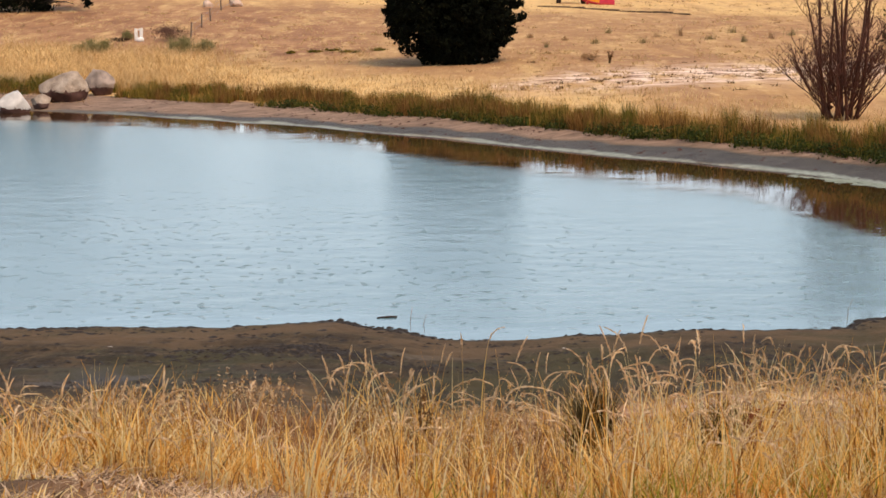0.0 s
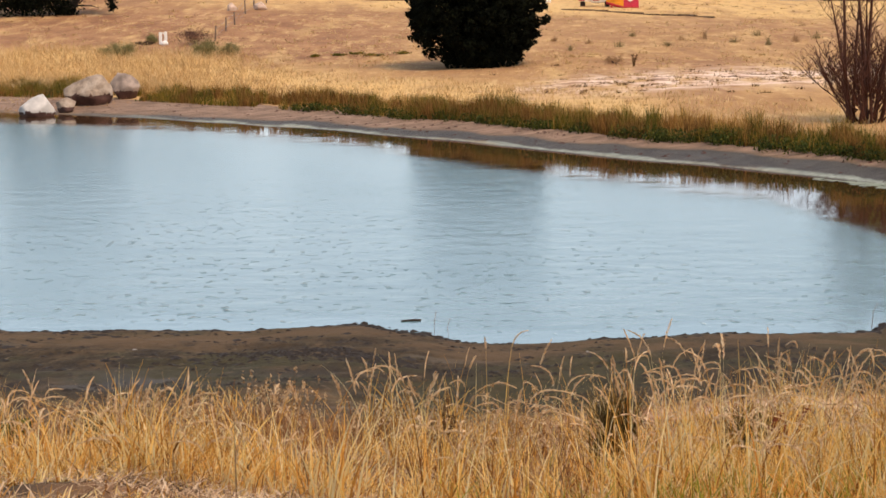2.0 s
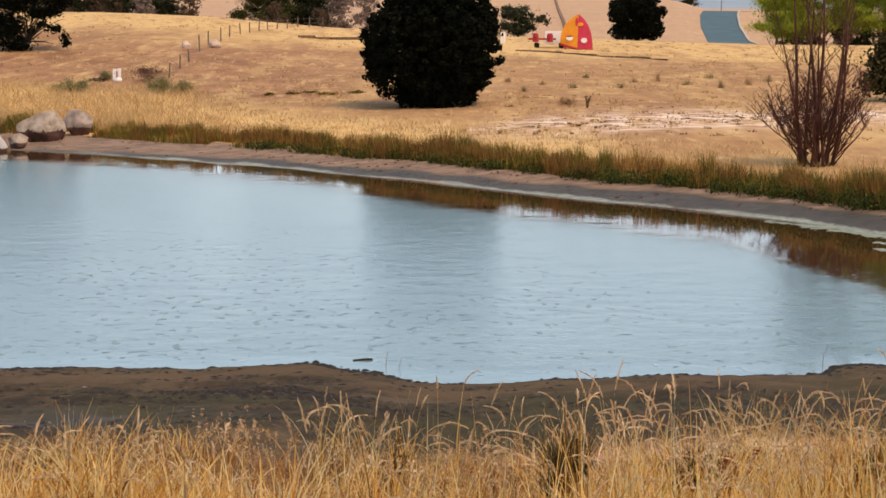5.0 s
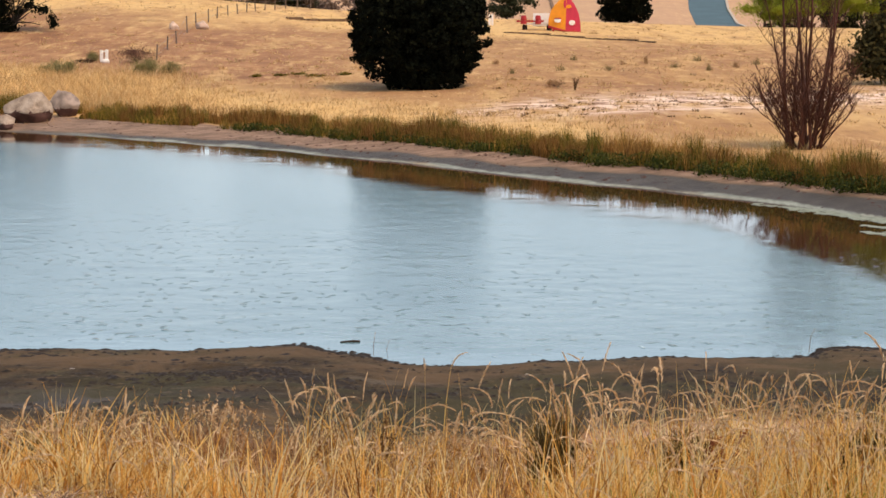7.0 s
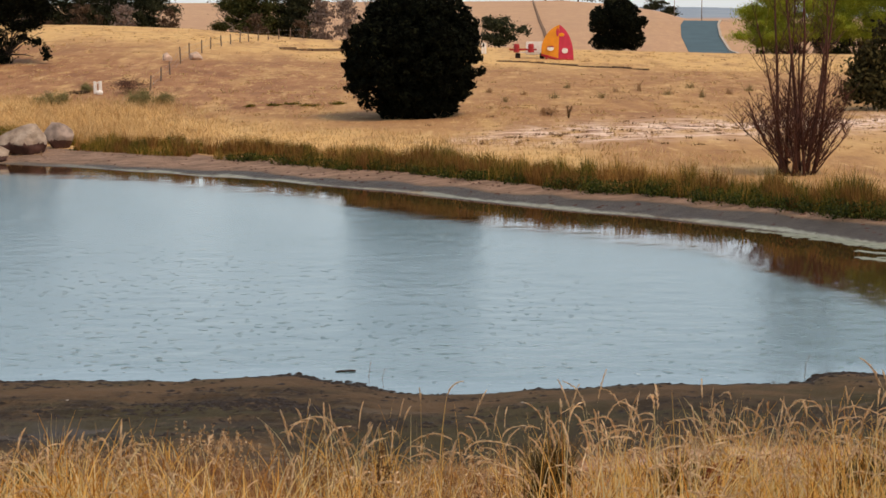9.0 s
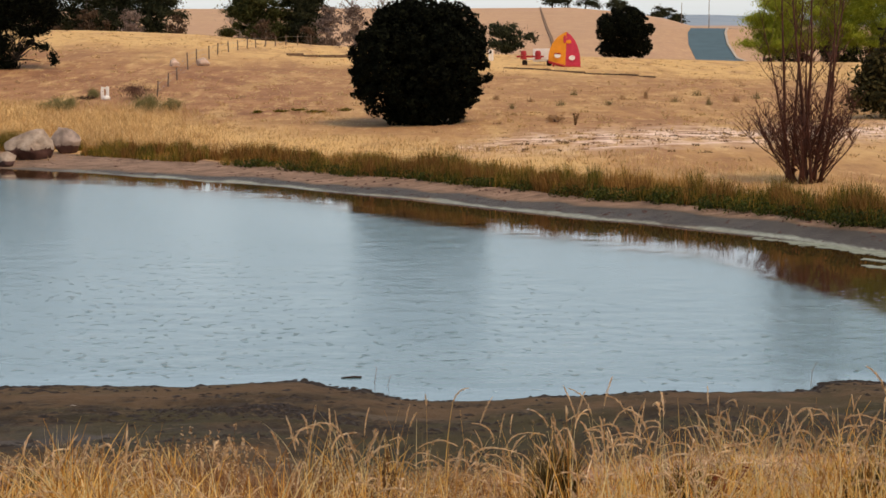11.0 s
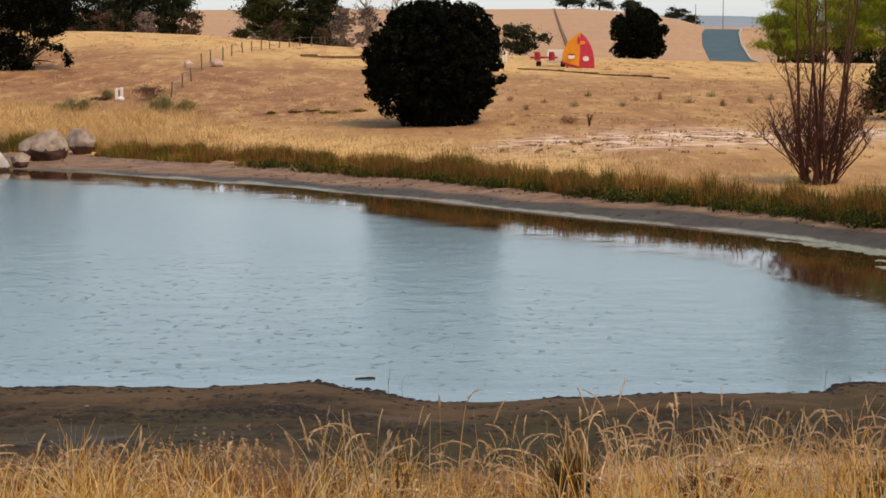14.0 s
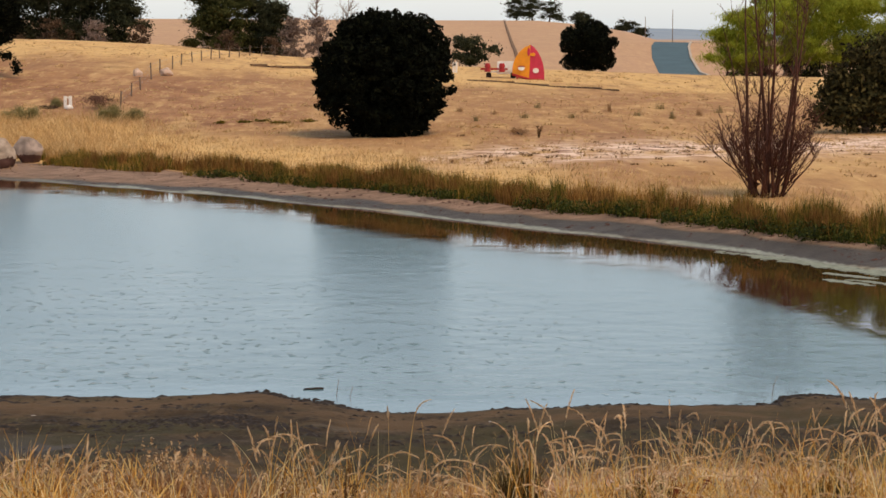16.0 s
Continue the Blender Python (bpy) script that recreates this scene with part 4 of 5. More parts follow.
def red_cart():
    x, y = 6.35, 145.6
    t = thing("red_white_frame", x, y, at(x, y), "low white frame with red drums beside the sail panel", "play equipment")
    part("panel", box(2.0, 0.16, 0.9, 0.85, 0.9, 0.70, 0.03), WHITE, t, "upright white panel")
    part("deck", box(1.9, 0.5, 0.10, 0.1, 0.3, 0.42, 0.02), WHITE, t, "white deck")
    for k, cx in enumerate((-0.85, 0.15)):
        for cz in (0.92, 0.62):
            bm = bmesh.new()
            bmesh.ops.create_cone(bm, cap_ends=True, segments=14, radius1=0.24, radius2=0.17, depth=0.30)
            bmesh.ops.bevel(bm, geom=bm.edges[:], offset=0.03, segments=1, affect="EDGES")
            bmesh.ops.translate(bm, vec=(cx, -0.2, cz - 0.05), verts=bm.verts)
            part("drum", bm, RED, t)
    part("red_bar", box(1.9, 0.10, 0.13, -0.4, -0.2, 0.62, 0.02), RED, t)
    for cx in (-0.75, 0.95):
        part("foot", box(0.34, 0.30, 0.42, cx, 0.3, 0.17, 0.05), DARKBARK, t, "dark foot block")
    part("panel_post", box(0.10, 0.10, 0.5, 0.95, 0.9, 0.1, 0.02), WHITE, t)


sail_panel()
red_cart()


def white_marker(x, y, w, h, label, block=True):
    t = thing("white_marker", x, y, at(x, y) - 0.03, label, "marker post", "white markers")
    for sx in (-1, 1):
        part("upright", box(0.15, 0.10, h * (1 if sx > 0 else 0.94), sx * (w / 2 - 0.08), 0, h / 2, 0.02), WHITE, t)
    part("top_board", box(w * 0.92, 0.08, 0.07, 0, 0.03, h - 0.09, 0.015), WHITE, t)
    if block:
        bm = bmesh.new()
        bmesh.ops.create_icosphere(bm, subdivisions=2, radius=0.2)
        bmesh.ops.scale(bm, vec=(1, 0.8, 0.7), verts=bm.verts)
        bmesh.ops.translate(bm, vec=(0.12, -0.3, 0.1), verts=bm.verts)
        part("footing", bm, WHITE, t, "white painted footing stone", True)


white_marker(-17.04, 104.8, 0.42, 0.68, "short white painted double post in grass")
white_marker(3.4, 153, 0.36, 0.85, "small white post beyond the round bush", False)


def fence():
    t = thing("fence", -15, 130, 0, "old leaning timber post and wire fence up the rise", "fence")
    rng = random.Random(8)
    line = [(-14.7, 106.8), (-14.9, 112.6), (-14.9, 116.5), (-15.25, 124.3), (-15.3, 129.1), (-15.0, 133.3), (-14.9, 137.4), (-14.5, 140.6), (-14.2, 144.0), (-13.9, 147.4), (-13.5, 150.0), (-13.1, 153.0), (-12.6, 156.0), (-12.0, 158.5), (-11.3, 161.0), (-10.4, 163.0)]
    tops = []
    for x, y in line:
        h = rng.uniform(0.85, 1.15)
        z = at(x, y) - 0.15
        lean = rng.uniform(-0.07, 0.07)
        v, f = tube([Vector((x + 15, y - 130, z)), Vector((x + 15 + lean * 0.5, y - 130, z + h * 0.5)), Vector((x + 15 + lean, y - 130, z + h))], [0.045, 0.042, 0.038], 7)
        link_mesh("post", v, f, POSTWOOD, t)
        tops.append(Vector((x + 15 + lean, y - 130, z + h)))
    for drop in (0.15, 0.5, 0.85):
        pts = [p - Vector((0, 0, drop)) for p in tops]
        v, f = tube(pts, [0.006] * len(pts), 4)
        link_mesh("wire", v, f, WIRE, t)


fence()


def boulder(x, y, sx, sy, sz, material, label, seed, sink=0.15, skirt=None, group=""):
    sz, sink = sz * 1.2, sink + 0.30
    bm = bmesh.new()
    bmesh.ops.create_icosphere(bm, subdivisions=4, radius=1)
    off = Vector((seed * 3.1, seed * 1.7, 0))
    rng = random.Random(seed * 7)
    planes = [(Vector((rng.gauss(0, 1), rng.gauss(0, 1), rng.gauss(0.3, 0.8))).normalized(), rng.uniform(0.54, 0.80)) for _ in range(17)]
    for v in bm.verts:
        n = v.co.normalized()
        k = 1 + 0.34 * noise.noise(n * 1.2 + off) - 0.16 * abs(noise.noise(n * 2.3 + off)) + 0.10 * noise.noise(n * 4.1 + off) + 0.04 * noise.noise(n * 9 + off)
        v.co = Vector((n.x * sx * k, n.y * sy * k, n.z * sz * k))
        # flattened facets
        for pn, pd in planes:
            over = v.co.x / sx * pn.x + v.co.y / sy * pn.y + v.co.z / sz * pn.z - pd
            if over > 0:
                v.co -= Vector((pn.x * sx, pn.y * sy, pn.z * sz)) * over * 0.9
        v.co.z = min(v.co.z, sz * (0.80 + 0.22 * n.x * (1 if seed % 2 else -1) + 0.12 * noise.noise(off + n * 2)))
    z = at(x, y)
    me = bpy.data.meshes.new("boulder")
    bm.to_mesh(me)
    bm.free()
    me.materials.append(material)
    me.polygons.foreach_set("use_smooth", [True] * len(me.polygons))
    ob = new("boulder", me)
    ob.matrix_basis = pose(x, y, z + sz * (1 - sink) - 0.02, 0, 0, seed * 40 % 30 - 15)
    # dark red-brown base: stain and the underside's shade put into one colour
    if skirt:
        me.materials.append(skirt)
        for p in me.polygons:
            if p.center.z < -sz * 0.10 + 0.10 * noise.noise(p.center * 3):
                p.material_index = 1
    return tagged(ob, label, "rock", group)


boulder(-16.1, 71.7, 0.76, 0.6, 0.52, PALEROCK, "pale whitish boulder at the pond's edge", 1, skirt=STAINSHADE, group="boulders at the pond")
boulder(-15.35, 72.8, 0.44, 0.45, 0.36, ROCK, "small grey boulder at the pond's edge", 2, skirt=STAINSHADE, group="boulders at the pond")
boulder(-14.85, 74.5, 0.92, 0.8, 0.68, ROCK, "large grey-tan granite boulder on the bank", 3, skirt=STAINSHADE, group="boulders at the pond")
boulder(-13.75, 75.8, 0.66, 0.6, 0.56, DARKROCK, "rounded grey-brown boulder on the bank", 4, skirt=STAINSHADE, group="boulders at the pond")
boulder(-16.4, 126.7, 0.36, 0.4, 0.33, TANROCK, "pale boulder in dry grass by the fence", 5, group="boulders by the fence")
boulder(-14.75, 127.4, 0.48, 0.4, 0.36, TANROCK, "pale boulder in dry grass by the fence", 6, group="boulders by the fence")


def earth_lip(x0, y0, x1, y1, h, label, seed):
    """A broken line of half-buried dark blocks, standing in for a shadowed earth lip."""
    rng = random.Random(seed)
    t = thing("earth_lip_strip", (x0 + x1) / 2, (y0 + y1) / 2, 0, label, "edging", "timber edgings")
    turn = math.atan2(y1 - y0, x1 - x0)
    n = max(2, round(math.hypot(x1 - x0, y1 - y0) / 1.5))
    for k in range(n):
        u = (k + 0.5) / n
        a, b = x0 + (x1 - x0) * u, y0 + (y1 - y0) * u
        if rng.random() < 0.05:
            continue
        bm = box(1.5 * rng.uniform(0.8, 1.04), 0.22, h, 0, 0, 0, 0.03)
        bmesh.ops.rotate(bm, cent=(0, 0, 0), matrix=Matrix.Rotation(turn + rng.uniform(-0.03, 0.03), 3, "Z") @ Matrix.Rotation(rng.uniform(-0.03, 0.03), 3, "Y"), verts=bm.verts)
        bmesh.ops.translate(bm, vec=(a - (x0 + x1) / 2, b - (y0 + y1) / 2, at(a, b) + h * rng.uniform(0.05, 0.35)), verts=bm.verts)
        part("lip_block", bm, LIPDARK, t)


earth_lip(-10.7, 142.3, -5.6, 147.0, 0.24, "low dark strip standing in for the shadowed earth lip of the levelled field", 3)
earth_lip(3.9, 140.3, 13.2, 130.6, 0.14, "low dark strip standing in for an earth lip in the dry field", 4)


# ---------------------------------------------------------------- plants
def stuff(name, V, F, material, label, category):
    return link_mesh(name, V, F, material, None, label, False, category=category, kind="stuff")


def foreground_grass():
    rng = np.random.default_rng(3)

    def edge(x):
        """How far down the bank the thick grass reaches."""
        return 16.6 + 0.9 * step(x, -1.5, 2.0) - 1.1 * step(-x, 0.6, 2.6) + 0.5 * np.sin(x * 2.3) + 0.35 * np.sin(x * 5.1 + 1)

    def root(n, y0, y1, p, bias, patchy, thin):
        y = y0 + (y1 - y0) * rng.random(n) ** p
        x = (rng.random(n) * 2 - 1) * (0.285 * y + 0.4)
        want = bias + 0.22 * step(x, 0.2, 1.4) + patchy * fbm(x * 1.15, y * 1.15, 61, 3) + (0.62 + 0.1 * step(x, 0, 1.5)) * (1 - step(y, 11.8, 13.6)) - thin * step(y - edge(x), -1.2, 1.6)
        keep = rng.random(n) < np.clip(want, 0.006, 1)
        keep &= ~((x < -1.0 - 0.3 * np.sin(y * 3)) & (y > 14.0 + 0.4 * np.sin(x * 4)) & (rng.random(n) < 0.85))
        return x[keep], y[keep]

    # leaf blades in patches, closed only at the top of the bank
    x, y = root(72000, 9.0, 19.5, 1.1, 0.02, 1.8, 0.5)
    m = len(x)
    h = (0.07 + 0.24 * rng.random(m) ** 1.3) * (0.9 + 0.8 * fbm(x * 0.6, y * 0.6, 62)) * (1 - 0.30 * step(y, 12.8, 14.2)) * (0.5 + 0.5 * step(y, 9.5, 12.2))
    V, F, tip, way = blades(rng, x, y, land(x, y) - 0.02, h, 0.0040 + 0.0070 * rng.random(m) ** 1.5, 0.15 + 1.2 * rng.random(m) ** 1.2, 0.7, 4)
    stuff("dry_grass", V, F, STRAW, "dense tall dry golden grass on the near bank", "grass")
    # a little green still at the foot of the thickest patches
    x, y = root(9000, 10.6, 15.5, 1.0, -0.24, 1.8, 0.6)
    x, y = x[x > -0.4], y[x > -0.4]
    m = len(x)
    V, F, tip, way = blades(rng, x, y, land(x, y) - 0.02, 0.10 + 0.22 * rng.random(m), 0.004 + 0.005 * rng.random(m), 0.1 + 0.6 * rng.random(m), 0.6, 3)
    stuff("green_grass", V, F, GREENGRASS, "yellow-green grass blades low among the dry straw", "grass")
    # fine red-brown dead grass where the bank meets the mud
    y = 12.5 + 7.2 * rng.random(60000)
    x = (rng.random(60000) * 2 - 1) * (0.285 * y + 0.4)
    keep = rng.random(60000) < np.clip(0.38 + 1.9 * fbm(x * 1.3, y * 1.3, 64, 3) - 0.9 * step(y - edge(x), 0.2, 2.2), 0, 1) * (1 - 0.80 * step(x, -0.5, 1.2)) * (1 - 0.4 * step(-x, 2.0, 3.0))
    x, y = x[keep], y[keep]
    m = len(x)
    h = (0.07 + 0.24 * rng.random(m) ** 1.4) * (0.9 + 0.8 * fbm(x * 0.9, y * 0.9, 65))
    V, F, tip, way = blades(rng, x, y, land(x, y) - 0.02, h, 0.003 + 0.004 * rng.random(m), 0.2 + 1.0 * rng.random(m), 0.6, 3)
    stuff("russet_grass", V, F, RUSSETGRASS, "fine red-brown dead grass beside the mud", "grass")
    # a low frizz of broken, curled stems over the thatch
    y = 11.5 + 6.3 * rng.random(90000)
    x = (rng.random(90000) * 2 - 1) * (0.285 * y + 0.4)
    keep = rng.random(90000) < np.clip(0.40 + 1.9 * fbm(x * 1.6, y * 1.6, 67, 3) - 1.0 * step(y - edge(x), -0.5, 1.3), 0, 1)
    x, y = x[keep], y[keep]
    m = len(x)
    V, F, tip, way = blades(rng, x, y, land(x, y) - 0.01, 0.04 + 0.13 * rng.random(m) ** 1.5, 0.0028 + 0.0042 * rng.random(m), 0.4 + 1.6 * rng.random(m), 0.8, 4)
    stuff("broken_stems", V, F, FRIZZ, "low frizz of broken curled grass stems on the bank", "grass")
    # fallen stems and thatch
    y = 8.0 + 12.0 * rng.random(110000) ** 0.9
    x = (rng.random(110000) * 2 - 1) * (0.285 * y + 0.4)
    keep = rng.random(110000) < np.clip(0.62 + 1.5 * fbm(x * 0.9, y * 0.9, 66) - 1.0 * step(y - edge(x), -0.3, 2.0), 0, 1)
    x, y = x[keep], y[keep]
    m = len(x)
    V, F, tip, way = blades(rng, x, y, land(x, y) + 0.004, 0.02 + 0.10 * rng.random(m) ** 1.5, 0.0035 + 0.006 * rng.random(m), 1.2 + 2.5 * rng.random(m), 0.3, 2)
    stuff("grass_litter", V, F, LITTER, "fallen dry stems and thatch under the grass", "grass litter")
    # tussocks: taller culms that spring from common crowns
    cx, cy = root(820, 10.8, 18.6, 1.0, 0.10, 1.7, 0.22)
    per = 26
    sp = 0.04 + 0.07 * rng.random(len(cx))
    x = np.repeat(cx, per) + rng.normal(size=len(cx) * per) * np.repeat(sp, per)
    y = np.repeat(cy, per) + rng.normal(size=len(cx) * per) * np.repeat(sp, per)
    m = len(x)
    h = np.repeat((0.22 + 0.42 * rng.random(len(cx)) ** 1.4) * (1 + 0.22 * step(cx, 0, 2)), per) * (0.5 + 0.6 * rng.random(m))
    V, F, tip, way = blades(rng, x, y, land(x, y) - 0.02, h, 0.0040 + 0.0060 * rng.random(m), 0.10 + 1.0 * rng.random(m) ** 1.3, 0.75, 5)
    stuff("grass_tussocks", V, F, STRAW, "tall tussocks of dry straw-coloured grass on the near bank", "grass")
    # loose clumps of thin russet stems with small heads, out over the edge of the mud
    n, per = 85, 8
    cx, cy = -3.6 + 4.2 * rng.random(n), 15.0 + 3.0 * rng.random(n)
    x = np.repeat(cx, per) + rng.normal(size=n * per) * 0.09
    y = np.repeat(cy, per) + rng.normal(size=n * per) * 0.09
    h = np.repeat(0.22 + 0.36 * rng.random(n) * (0.6 + 0.4 * step(cx, -3.0, -1.5)), per) * (0.55 + 0.5 * rng.random(n * per))
    V, F, tip, way = blades(rng, x, y, land(x, y) - 0.02, h, 0.0032 + 0.002 * rng.random(n * per), 0.10 + 0.55 * rng.random(n * per), 0.75, 5)
    stuff("russet_stalks", V, F, RUSSETGRASS, "loose thin russet stalks at the edge of the mud", "grass")
    lump = np.concatenate([tip - [0, 0, 0.02], np.full((n * per, 1), 0.014), np.full((n * per, 1), 0.014), np.full((n * per, 1), 0.050)], 1)
    V, F = leaves(rng, lump, n * per * 12, 0.013, 0.4, 0.6)
    stuff("russet_heads", V, F, FRIZZ, "small tan seed heads on russet stalks", "grass")
    # flowering stalks with drooping heads
    x, y = root(3300, 10.7, 18.6, 0.95, 0.12, 1.5, 0.10)
    n = len(x)
    h = (0.28 + 0.52 * rng.random(n) ** 1.2 + 0.20 * fbm(x * 0.6, y * 0.6, 63)) * (0.62 + 0.50 * step(x, -2.2, -0.6))
    lean = 0.06 + 0.55 * rng.random(n) ** 1.4
    V, F, tip, way = blades(rng, x, y, land(x, y) - 0.02, h, 0.0046 + 0.0025 * rng.random(n), lean, 0.8, 6)
    k = 40
    hv = []
    length = 0.12 + 0.17 * rng.random(n)
    sag = 0.1 + 1.3 * rng.random(n) ** 1.5
    bulk = 0.8 + 0.9 * rng.random(n) ** 1.5

    def axis(u):
        along = length * u
        return np.stack([tip[:, 0] + way[:, 0] * along * (0.25 + 0.75 * sag * u), tip[:, 1] + way[:, 1] * along * (0.25 + 0.75 * sag * u),
                         tip[:, 2] + along * 0.95 - sag * along * u * 0.8 - 0.03], 1)

    for i in range(k):
        u = (i + 0.5) / k
        c = axis(u)
        d = axis(u + 0.02) - axis(u - 0.02)
        d /= np.linalg.norm(d, axis=1)[:, None]
        side = rng.normal(size=(n, 3))
        side -= (side * d).sum(1)[:, None] * d
        side /= np.linalg.norm(side, axis=1)[:, None]
        flat = np.cross(d, side)
        fat = ((0.0095 * (1 - 0.75 * abs(2 * u - 0.7)) + 0.002) * bulk)[:, None]
        e = d * (0.015 + 0.012 * rng.random((n, 1))) + side * fat
        sd = flat * 0.0042
        hv.append(np.stack([c - e * 0.4, c + e * 0.4 + sd, c + e * 1.2, c + e * 0.4 - sd], 1))
    bearing = rng.random(n) < 0.5
    hv = np.stack(hv, 1)[bearing].reshape(-1, 3)
    stuff("grass_stalks", V, F, STRAW, "tall dry grass stalks on the near bank", "grass")
    stuff("seed_heads", hv, np.arange(len(hv)).reshape(-1, 4), HEADS, "pale drooping seed heads of dry grass", "grass")


foreground_grass()


def weed(name, x, y, h, w, mat_, label, seed, n=260, category="weed", group="", leaf=0.05):
    """An upright weed: several stems with leafy, seedy sides."""
    rng = random.Random(seed)
    nr = np.random.default_rng(seed)
    t = thing(name, x, y, at(x, y) - 0.02, label, category, group)
    stems, lumps = [], []
    for k in range(7):
        a = rng.uniform(0, 2 * math.pi)
        hh = h * rng.uniform(0.6, 1)
        pts, rad = limb(rng, (0, 0, 0), (math.cos(a) * w / h * 0.8, math.sin(a) * w / h * 0.8, 1), hh, 0.006 + h * 0.006, 0.002 + h * 0.002, 5, 0.06)
        stems.append(tube(pts, rad, 5))
        for q in pts[1:]:
            lumps.append((q.x, q.y, q.z, w * 0.16, w * 0.16, hh * 0.13))
    v, f = join(stems)
    link_mesh("stems", v, f, mat_, t)
    v, f = leaves(nr, lumps, n, leaf, 0.4, 0.7)
    link_mesh("foliage", v, f, mat_, t)
    return t


def dark_tussock(x, y, h, w, n, seed):
    """A thick dark tussock: outer blades arch away, inner ones stand."""
    rng = np.random.default_rng(seed)
    t = thing("dark_tussock", x, y, at(x, y) - 0.02, "dark olive-brown tussock among pale dry grass", "tussock", "dark tussocks")
    r = w * 0.35 * np.abs(rng.normal(size=n))
    a = rng.random(n) * 6.283
    bx, by = np.cos(a) * r, np.sin(a) * r
    V, F, _, _ = blades(rng, bx, by, np.zeros(n), h * (0.40 + 0.55 * rng.random(n)), 0.006 + 0.007 * rng.random(n), 0.05 + 0.5 * rng.random(n) ** 1.5, 0.7, 4)
    link_mesh("blade_tuft", V, F, DARKTUFT, t)
    k = n // 12
    V, F, _, _ = blades(rng, bx[:k], by[:k], np.zeros(k), h * (0.9 + 0.3 * rng.random(k)), np.full(k, 0.004), 0.05 + 0.3 * rng.random(k), 0.8, 5)
    link_mesh("dry_stem_tuft", V, F, STRAW, t, "pale dry stems")


dark_tussock(0.84, 15.6, 0.74, 0.24, 480, 101)
dark_tussock(1.82, 15.4, 0.58, 0.28, 420, 102)
dark_tussock(2.95, 14.2, 0.60, 0.30, 260, 106)
dark_tussock(-2.6, 13.2, 0.42, 0.30, 240, 107)
weed("dock_plant", -3.95, 15.8, 0.30, 0.36, HERB, "dark green low dock plant among dry grass", 103, 900, leaf=0.032, group="dock plants")
weed("dock_plant", 1.95, 14.4, 0.50, 0.14, REDDOCK, "red-brown seeding dock spike among dry grass", 104, 420, leaf=0.018, group="dock plants")
weed("dock_plant", -0.5, 15.6, 0.62, 0.13, RUST, "brown seeding dock spike among dry grass", 105, 380, leaf=0.018, group="dock plants")


def reeds():
    rng = np.random.default_rng(9)
    n = 120000
    x = -22 + 36 * rng.random(n)
    d = 3.7 + 3.6 * rng.random(n)
    y = far_shore(x) + 3.7 / steep(x) + (d - 3.7) / (0.6 + 0.4 * steep(x)) + 0.5 / steep(x) * fbm(x * 0.5, x * 0, 71)
    clump = fbm(x * 0.9, y * 0.5, 72, 3)
    tuft = fbm(x * 2.6, y * 0.9, 77, 3)
    gap = (np.abs(x + 8.0) < 0.35 + 0.3 * rng.random(n)) & (d < 5.2)
    left = step(-x, 7, 12)
    keep = (rng.random(n) < np.clip(0.62 + 0.9 * clump + 0.8 * tuft + 0.1 * left, 0.14, 1)) & ~gap & ~((x < -13.0) & (x > -16.2) & (d < 5.6))
    x, y, clump, d, tuft = x[keep], y[keep], clump[keep], d[keep], tuft[keep]
    z = land(x, y) - 0.02
    h = (0.24 + 0.36 * rng.random(len(x)) ** 1.3) * (0.95 + 0.6 * clump) * (1 - 0.30 * step(-x, 0.5, 6)) * (0.96 + 0.22 * step(x, 4, 9)) * np.clip(0.95 + 0.65 * tuft, 0.5, 1.6) * (0.82 + 0.38 * step(d, 4.2, 6.0))
    V, F, _, _ = blades(rng, x, y, z, h, 0.007 + 0.009 * rng.random(len(x)), 0.05 + 0.5 * rng.random(len(x)) ** 1.4, 0.5, 2)
    F = F.reshape(2, -1, 4)
    kind = 0.45 * clump + 0.55 * tuft + 0.75 * fbm(x * 0.6, y * 0.25, 74) + 0.16 * rng.normal(size=len(x)) + 0.28 * (1 - step(d, 3.7, 6.0)) - 0.30 * step(d, 5.6, 7.0) + 0.16 * step(-x, 2, 7)
    for nm, sel, mt, lb in (("golden_reeds", kind < -0.06, GOLDREED, "golden-brown dry rank grass along the far bank"),
                            ("green_reeds", (kind >= -0.06) & (kind < 0.56), REED, "olive green and brown reeds along the far bank"),
                            ("russet_reeds", kind >= 0.56, RUSSET, "dark russet reeds along the far bank")):
        stuff(nm, V, np.concatenate([F[0][sel], F[1][sel]]), mt, lb, "reeds")
    # odd russet tufts that stand above the rest
    tx = -12 + 25 * rng.random(95)
    ty = far_shore(tx) + (4.6 + 1.4 * rng.random(95)) / steep(tx)
    per = 46
    x, y = np.repeat(tx, per) + rng.normal(size=95 * per) * 0.10, np.repeat(ty, per) + rng.normal(size=95 * per) * 0.10
    hh = np.repeat(0.50 + 0.30 * rng.random(95), per) * (0.6 + 0.45 * rng.random(95 * per))
    V, F, _, _ = blades(rng, x, y, land(x, y) - 0.02, hh, 0.008 + 0.010 * rng.random(95 * per), 0.05 + 0.35 * rng.random(95 * per), 0.5, 2)
    stuff("russet_tufts", V, F, RUSSET, "tall russet seeding tufts among the reeds", "reeds")
    # low leafy herbs mounded at the foot of the reeds, thickest towards the bare tree
    nm_ = 380
    mx = -17 + 31 * rng.random(nm_)
    keep = (fbm(mx * 0.5, mx * 0, 73) + 0.65 * step(mx, -5, 3) > 0.05) & ~((mx < -13.2) & (mx > -16.8)) & (np.abs(mx + 8.0) > 0.5)
    mx = mx[keep]
